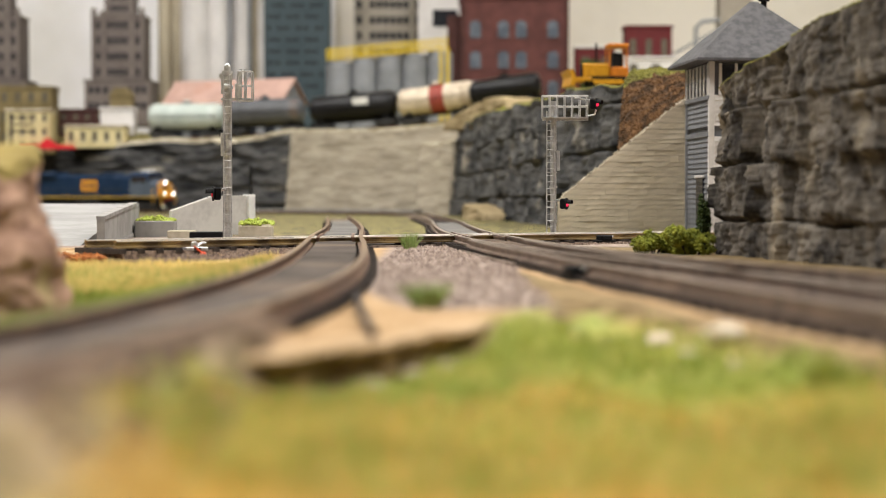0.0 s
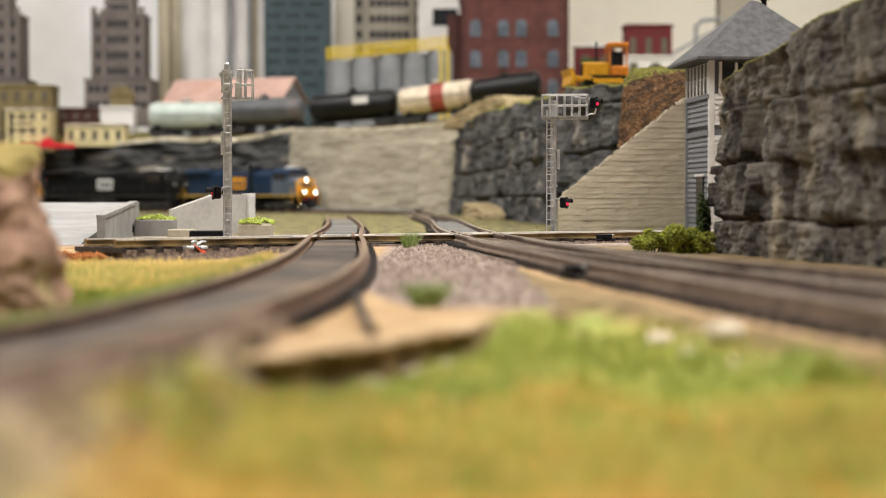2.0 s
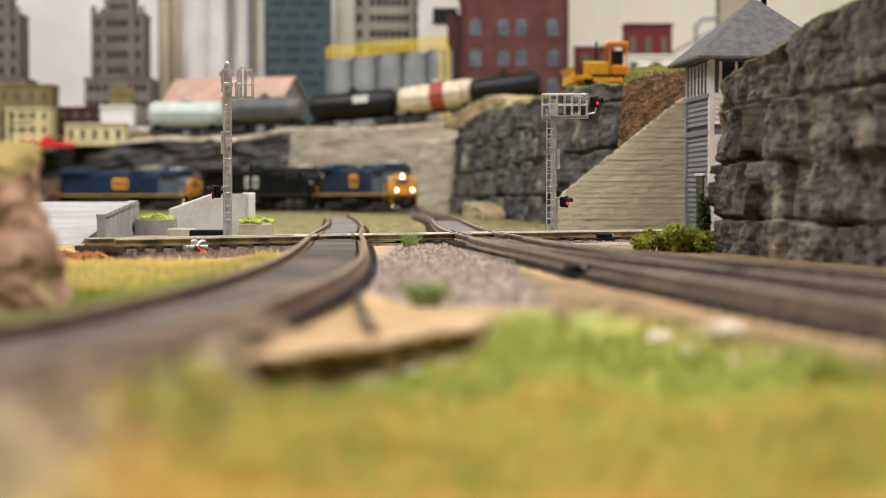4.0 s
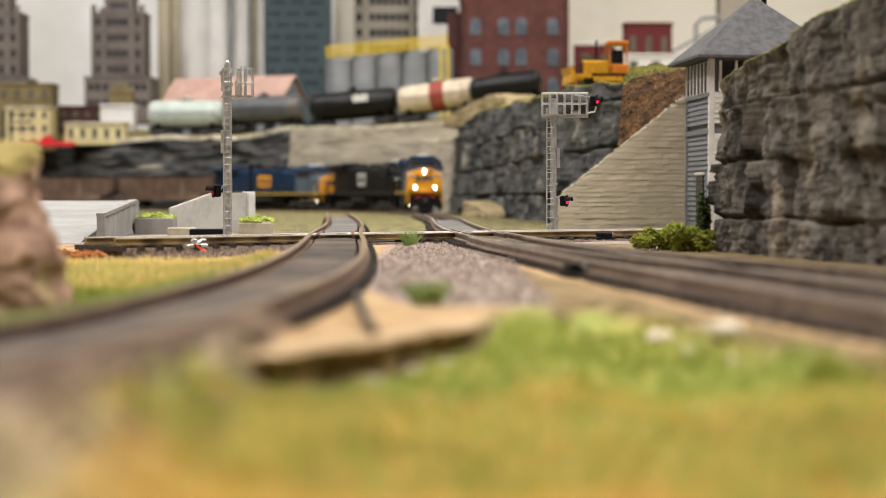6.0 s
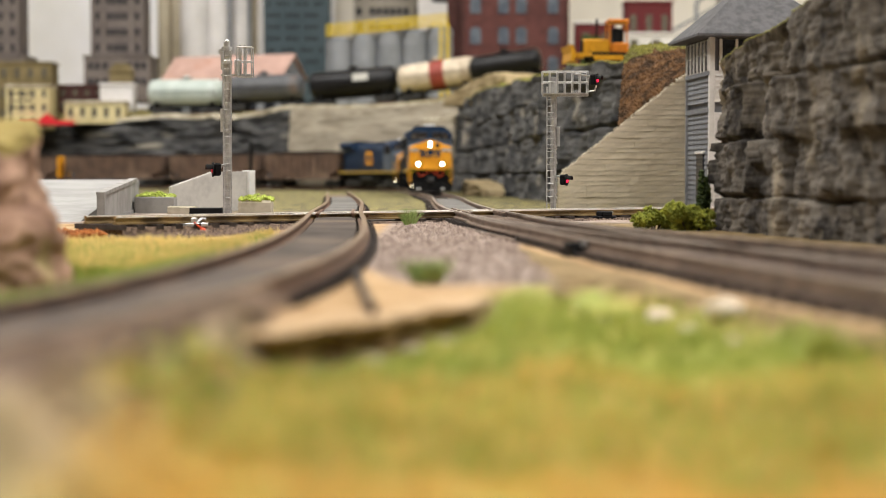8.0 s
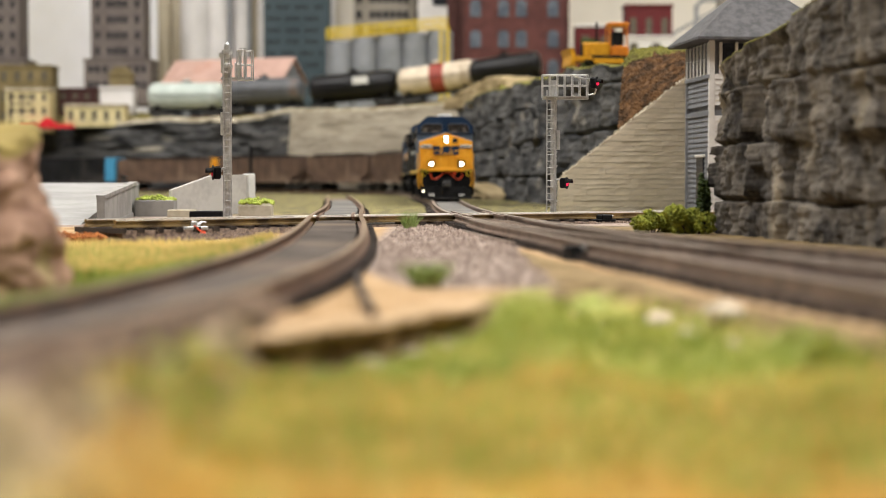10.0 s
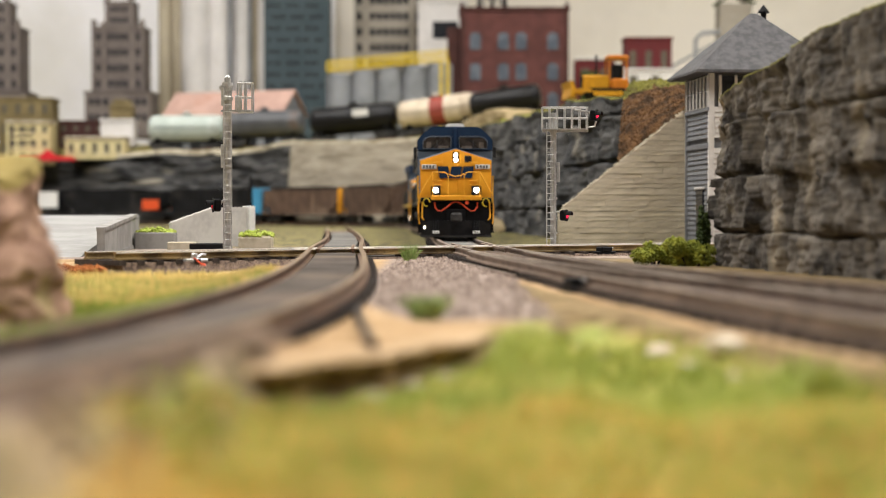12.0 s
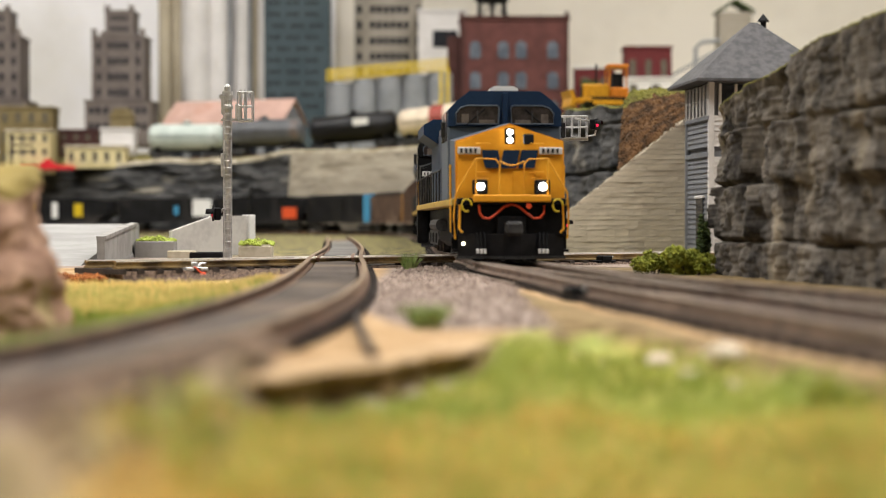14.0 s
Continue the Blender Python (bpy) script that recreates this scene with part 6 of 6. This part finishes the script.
def blades(places, material, name, label, height=3.0, width=0.35, lean=0.9, seed=3):
    """Static grass: bent tapered blades, three triangles each."""
    rnd = random.Random(seed)
    vs, fs = [], []
    for x, y, z in places:
        h = height * rnd.uniform(0.55, 1.25)
        a = rnd.uniform(0, 2 * math.pi)
        dx, dy = math.cos(a) * width / 2, math.sin(a) * width / 2
        lx, ly = rnd.gauss(0, lean) * 0.5, rnd.gauss(0, lean) * 0.5
        i = len(vs)
        vs += [(x - dx, y - dy, z - 0.2), (x + dx, y + dy, z - 0.2), (x - dx * 0.7 + lx * 0.4, y - dy * 0.7 + ly * 0.4, z + h * 0.55), (x + dx * 0.7 + lx * 0.4, y + dy * 0.7 + ly * 0.4, z + h * 0.55), (x + lx, y + ly, z + h)]
        fs += [(i, i + 1, i + 3, i + 2), (i + 2, i + 3, i + 4)]
    me = bpy.data.meshes.new(name)
    me.from_pydata([(a * MM, b * MM, c * MM) for a, b, c in vs], [], fs)
    me.materials.append(M[material])
    return tagged(new(name, me), label, "grass", kind="stuff")


def field_places(n, seed, y0, y1):
    rnd, out = random.Random(seed), []
    while len(out) < n:
        y = rnd.uniform(y0, y1)
        x = rnd.uniform(-125, -38)
        if x < left_x(y) - 15 - rnd.random() * 4 and abs(x) < y * 0.3:
            if y > 490 + 8 * noise.noise((x * 0.1, 0, 0)):
                continue
            out.append((x, y, ground_z(x, y)))
    return out


blades(field_places(14000, 1, 235, 450), "grass_green", "field_grass", "short green static grass in the field", 2.6)
blades(field_places(14000, 2, 330, 520), "grass_yellow", "field_grass", "dry yellow static grass in the field", 3.0)


def near_places(n, seed, y0=100, y1=245):
    rnd, out = random.Random(seed), []
    while len(out) < n:
        y = rnd.uniform(y0, y1)
        x = rnd.uniform(-0.28, 0.28) * y
        if y < edge_y(x) - (7 if x < 5 else 3) - rnd.random() * 5 and noise.noise((x * 0.12, y * 0.12, seed)) > -0.55 and zones(x, y)[0] > 0.3 + 0.4 * rnd.random():
            out.append((x, y, ground_z(x, y)))
    return out


blades(near_places(10000, 4, 128), "meadow_green", "meadow_grass", "short green static grass in the foreground", 1.8, 0.4)
blades(near_places(9000, 5, 98, 178), "meadow_gold", "meadow_grass", "dry yellow static grass in the foreground", 1.8, 0.4)


def tuft(label, x, y, z, r, h, n, seed):
    rnd = random.Random(seed)
    t = thing("grass_tuft", label, "grass tuft", x, y, z, group="grass tufts")
    bm = bmesh.new()
    for _ in range(n):
        a, q = rnd.uniform(0, 6.283), r * math.sqrt(rnd.random()) * 0.6
        bx, by = q * math.cos(a), q * math.sin(a)
        hh = h * rnd.uniform(0.6, 1.1)
        tx, ty = bx * rnd.uniform(1.6, 3.4), by * rnd.uniform(1.6, 3.4)
        tube(((bx, by, -0.3), ((bx + tx) / 2, (by + ty) / 2, hh * 0.6), (tx, ty, hh)), (0.14, 0.12, 0.03), bm, sides=3)
    part("clump", bm, "tuft_green", t)
    part("root_mat", lathe(((r * 0.75, -0.5), (r * 0.65, 0.15), (r * 0.2, 0.4)), sides=10), "tuft_green", t)
    return t


tuft("green grass tuft between the rails by the crossing", -11.5, 588, -4.0, 3.0, 5.6, 90, 1)
tuft("green grass tuft on the plaster ledge", -2.3, 262, -4.0, 2.8, 3.8, 170, 2)


def stones(n, zone, size, material, name, label, seed):
    rnd = random.Random(seed)
    bm = bmesh.new()
    k = 0
    while k < n:
        x, y = rnd.uniform(zone[0], zone[1]), rnd.uniform(zone[2], zone[3])
        if zone[4](x, y):
            clump(bm, (x, y, ground_z(x, y) + size * 0.15), size * rnd.uniform(0.5, 1.3), rnd)
            k += 1
    me_ob = part(name, bm, material)
    return tagged(me_ob, label, "gravel", kind="stuff")


stones(2600, (-16, 19, 248, 620, lambda x, y: zones(x, y)[1] > 0.5 and abs(x - left_x(y)) > 13), 0.55, "gravel", "gravel", "pinkish gray fine gravel between the tracks", 11)
stones(2600, (-118, -46, 505, 585, lambda x, y: -46 < (y - (645 + 0.78 * (x - 7))) < -12), 0.6, "ballast_dark", "ballast", "dark brown ballast along the crossing track", 12)
stones(900, (-48, -19, 110, 222, lambda x, y: 8 < x - left_x(y) + 2 * noise.noise((x * 0.2, y * 0.1, 1)) < 21), 0.7, "ballast_brown", "ballast", "brown ballast spilled over the curved track", 14)
stones(900, (40, 110, 600, 720, lambda x, y: -30 < (y - (645 + 0.7 * (x - 7))) < -12), 0.6, "ballast_dark", "ballast", "dark brown ballast along the crossing track", 13)


def pebble(x, y, r, seed, material="stone_pale", label="pale flat stone lying in the grass"):
    rnd = random.Random(seed)
    bm = bmesh.new()
    bmesh.ops.create_icosphere(bm, subdivisions=2, radius=r)
    for v in bm.verts:
        v.co *= 1 + 0.25 * noise.noise(v.co * (1.6 / r) + Vector((seed, 0, 0)))
        v.co.z *= 0.5
    o = part("stone", bm, material, smooth=True)
    o.matrix_basis = at(x, y, ground_z(x, y) + r * 0.2, 0, 0, rnd.uniform(0, 180))
    return tagged(o, label, "stone", group="loose stones")


for i, (x, y, r) in enumerate(((29.6, 232, 2.6), (35.5, 216, 2.6), (19.5, 246, 1.5), (22.5, 238, 1.0), (31.5, 219, 1.4), (35, 205, 1.0), (0.5, 206, 1.2), (-3.5, 200, 1.1), (-8, 192, 1.3), (-14, 182, 1.0))):
    pebble(x, y, r, i)
bm = tube(((-14.4, 288, -3.2), (-12.5, 255, -3.1), (-10.2, 225, -2.9), (-8.2, 200, -3.1)), 0.6, sides=6)
tagged(part("twig", bm, "tie_wood"), "thin dark twig lying on the plaster ledge", "twig")

# ---- track hardware ----
def ground_throw(x, y, rz, red):
    g = thing("switch_stand", "small silver ground throw with a lever", "switch stand", x, y, -3.6, rz, group="ground throws")
    part("base", box(-4, 4, -2, 2, 0, 1.2, 0.2), "signal_silver" if red else "black_metal", g)
    part("lever", tube(((0, 0, 1), (3, 0.5, 2.6), (4.4, 0.5, 2.4)), 0.4, sides=6), "signal_silver", g)
    part("pivot", lathe(((1.1, 1.0), (1.1, 2.6), (0.5, 3.0)), sides=10), "signal_silver", g)
    if red:
        part("weight", tube(((-1, -1.5, 1.4), (1.2, -3.2, -0.8)), 0.35, sides=6), "red_hose", g, "red wire handle")
        part("knob", lathe(((0.9, -1.6), (1.1, -1.0), (0.5, -0.2)), sides=8, at_=(1.4, -3.4, 0)), "red_hose", g)
    else:
        part("motor_case", box(-2.5, 2.5, -2.2, 2.2, 1, 3.0, 0.4), "black_metal", g)
    return g


ground_throw(-80.5, 556, 36, True)
ground_throw(62, 660, 30, False)
ground_throw(27.0, 346, -76, False)
for (cx, cy), a in (((-38.5, 611), 0), ((7, 645), 0)):
    d = thing("crossing_diamond", "dark steel crossing diamond with bright flangeways", "track crossing", cx, cy, 0, 0, group="crossing diamonds")
    for ox in (-8.9, 8.9):
        for oy in (-7, 7):
            part("frog", box(ox - 3.4, ox + 3.4, oy - 2.2 + ox * 0.72, oy + 2.2 + ox * 0.72, -2.4, -0.25, 0.3), "rail_steel", d)
            # wing rails wear the same near-white, a painted metallic highlight
            part("wing_rail", box(ox - 4.6, ox + 4.6, oy - 0.5 + ox * 0.72, oy + 0.5 + ox * 0.72, -0.9, -0.02, 0.1), "rail_bright", d, "worn wing rail with the glint in its colour")
    part("infill", prism(((-7.2, -14), (7.2, -5), (7.2, 14), (-7.2, 5)), -3.4, -0.9, axis="z"), "fill_gray", d)
# a strip of upper track under the parked tank cars
UPPER = headings(spline([(-470, 2590), (-381, 2560), (-258, 2500), (-122, 2400), (-4, 2355), (88, 2318), (160, 2280)], 8))


def upper_bed():
    """The raised bed and rails under the parked cars, climbing to the east."""
    t = thing("railway_track", "upper track on a sandy bed under parked tank cars", "railway track", group="railway tracks")
    zs = np.interp([q[0] for q in UPPER], (-470, -381, -320, -258, -190, -122, -60, -4, 42, 88, 160), (104, 106.6, 108, 110.2, 109.5, 113, 116.5, 121, 127, 134, 143))
    for name, off, prof, m in (("roadbed", 0, ((-20, -14), (20, -14), (14, -2.4), (-14, -2.4)), "upper_soil"), ("rail", -8.9, RAIL, "rail_steel"), ("rail", 8.9, RAIL, "rail_steel")):
        bm = bmesh.new()
        rings = []
        for (x, y, h), z in zip(UPPER, zs):
            rings.append([bm.verts.new((x - math.sin(h) * (off + a), y + math.cos(h) * (off + a), z + c)) for a, c in prof])
        k = len(prof)
        for a, b in zip(rings, rings[1:]):
            for i in range(k):
                bm.faces.new((a[i], a[(i + 1) % k], b[(i + 1) % k], b[i]))
        bm.faces.new(rings[0])
        bm.faces.new(rings[-1][::-1])
        bmesh.ops.recalc_face_normals(bm, faces=bm.faces)
        part(name, bm, m, t)


upper_bed()


motions()
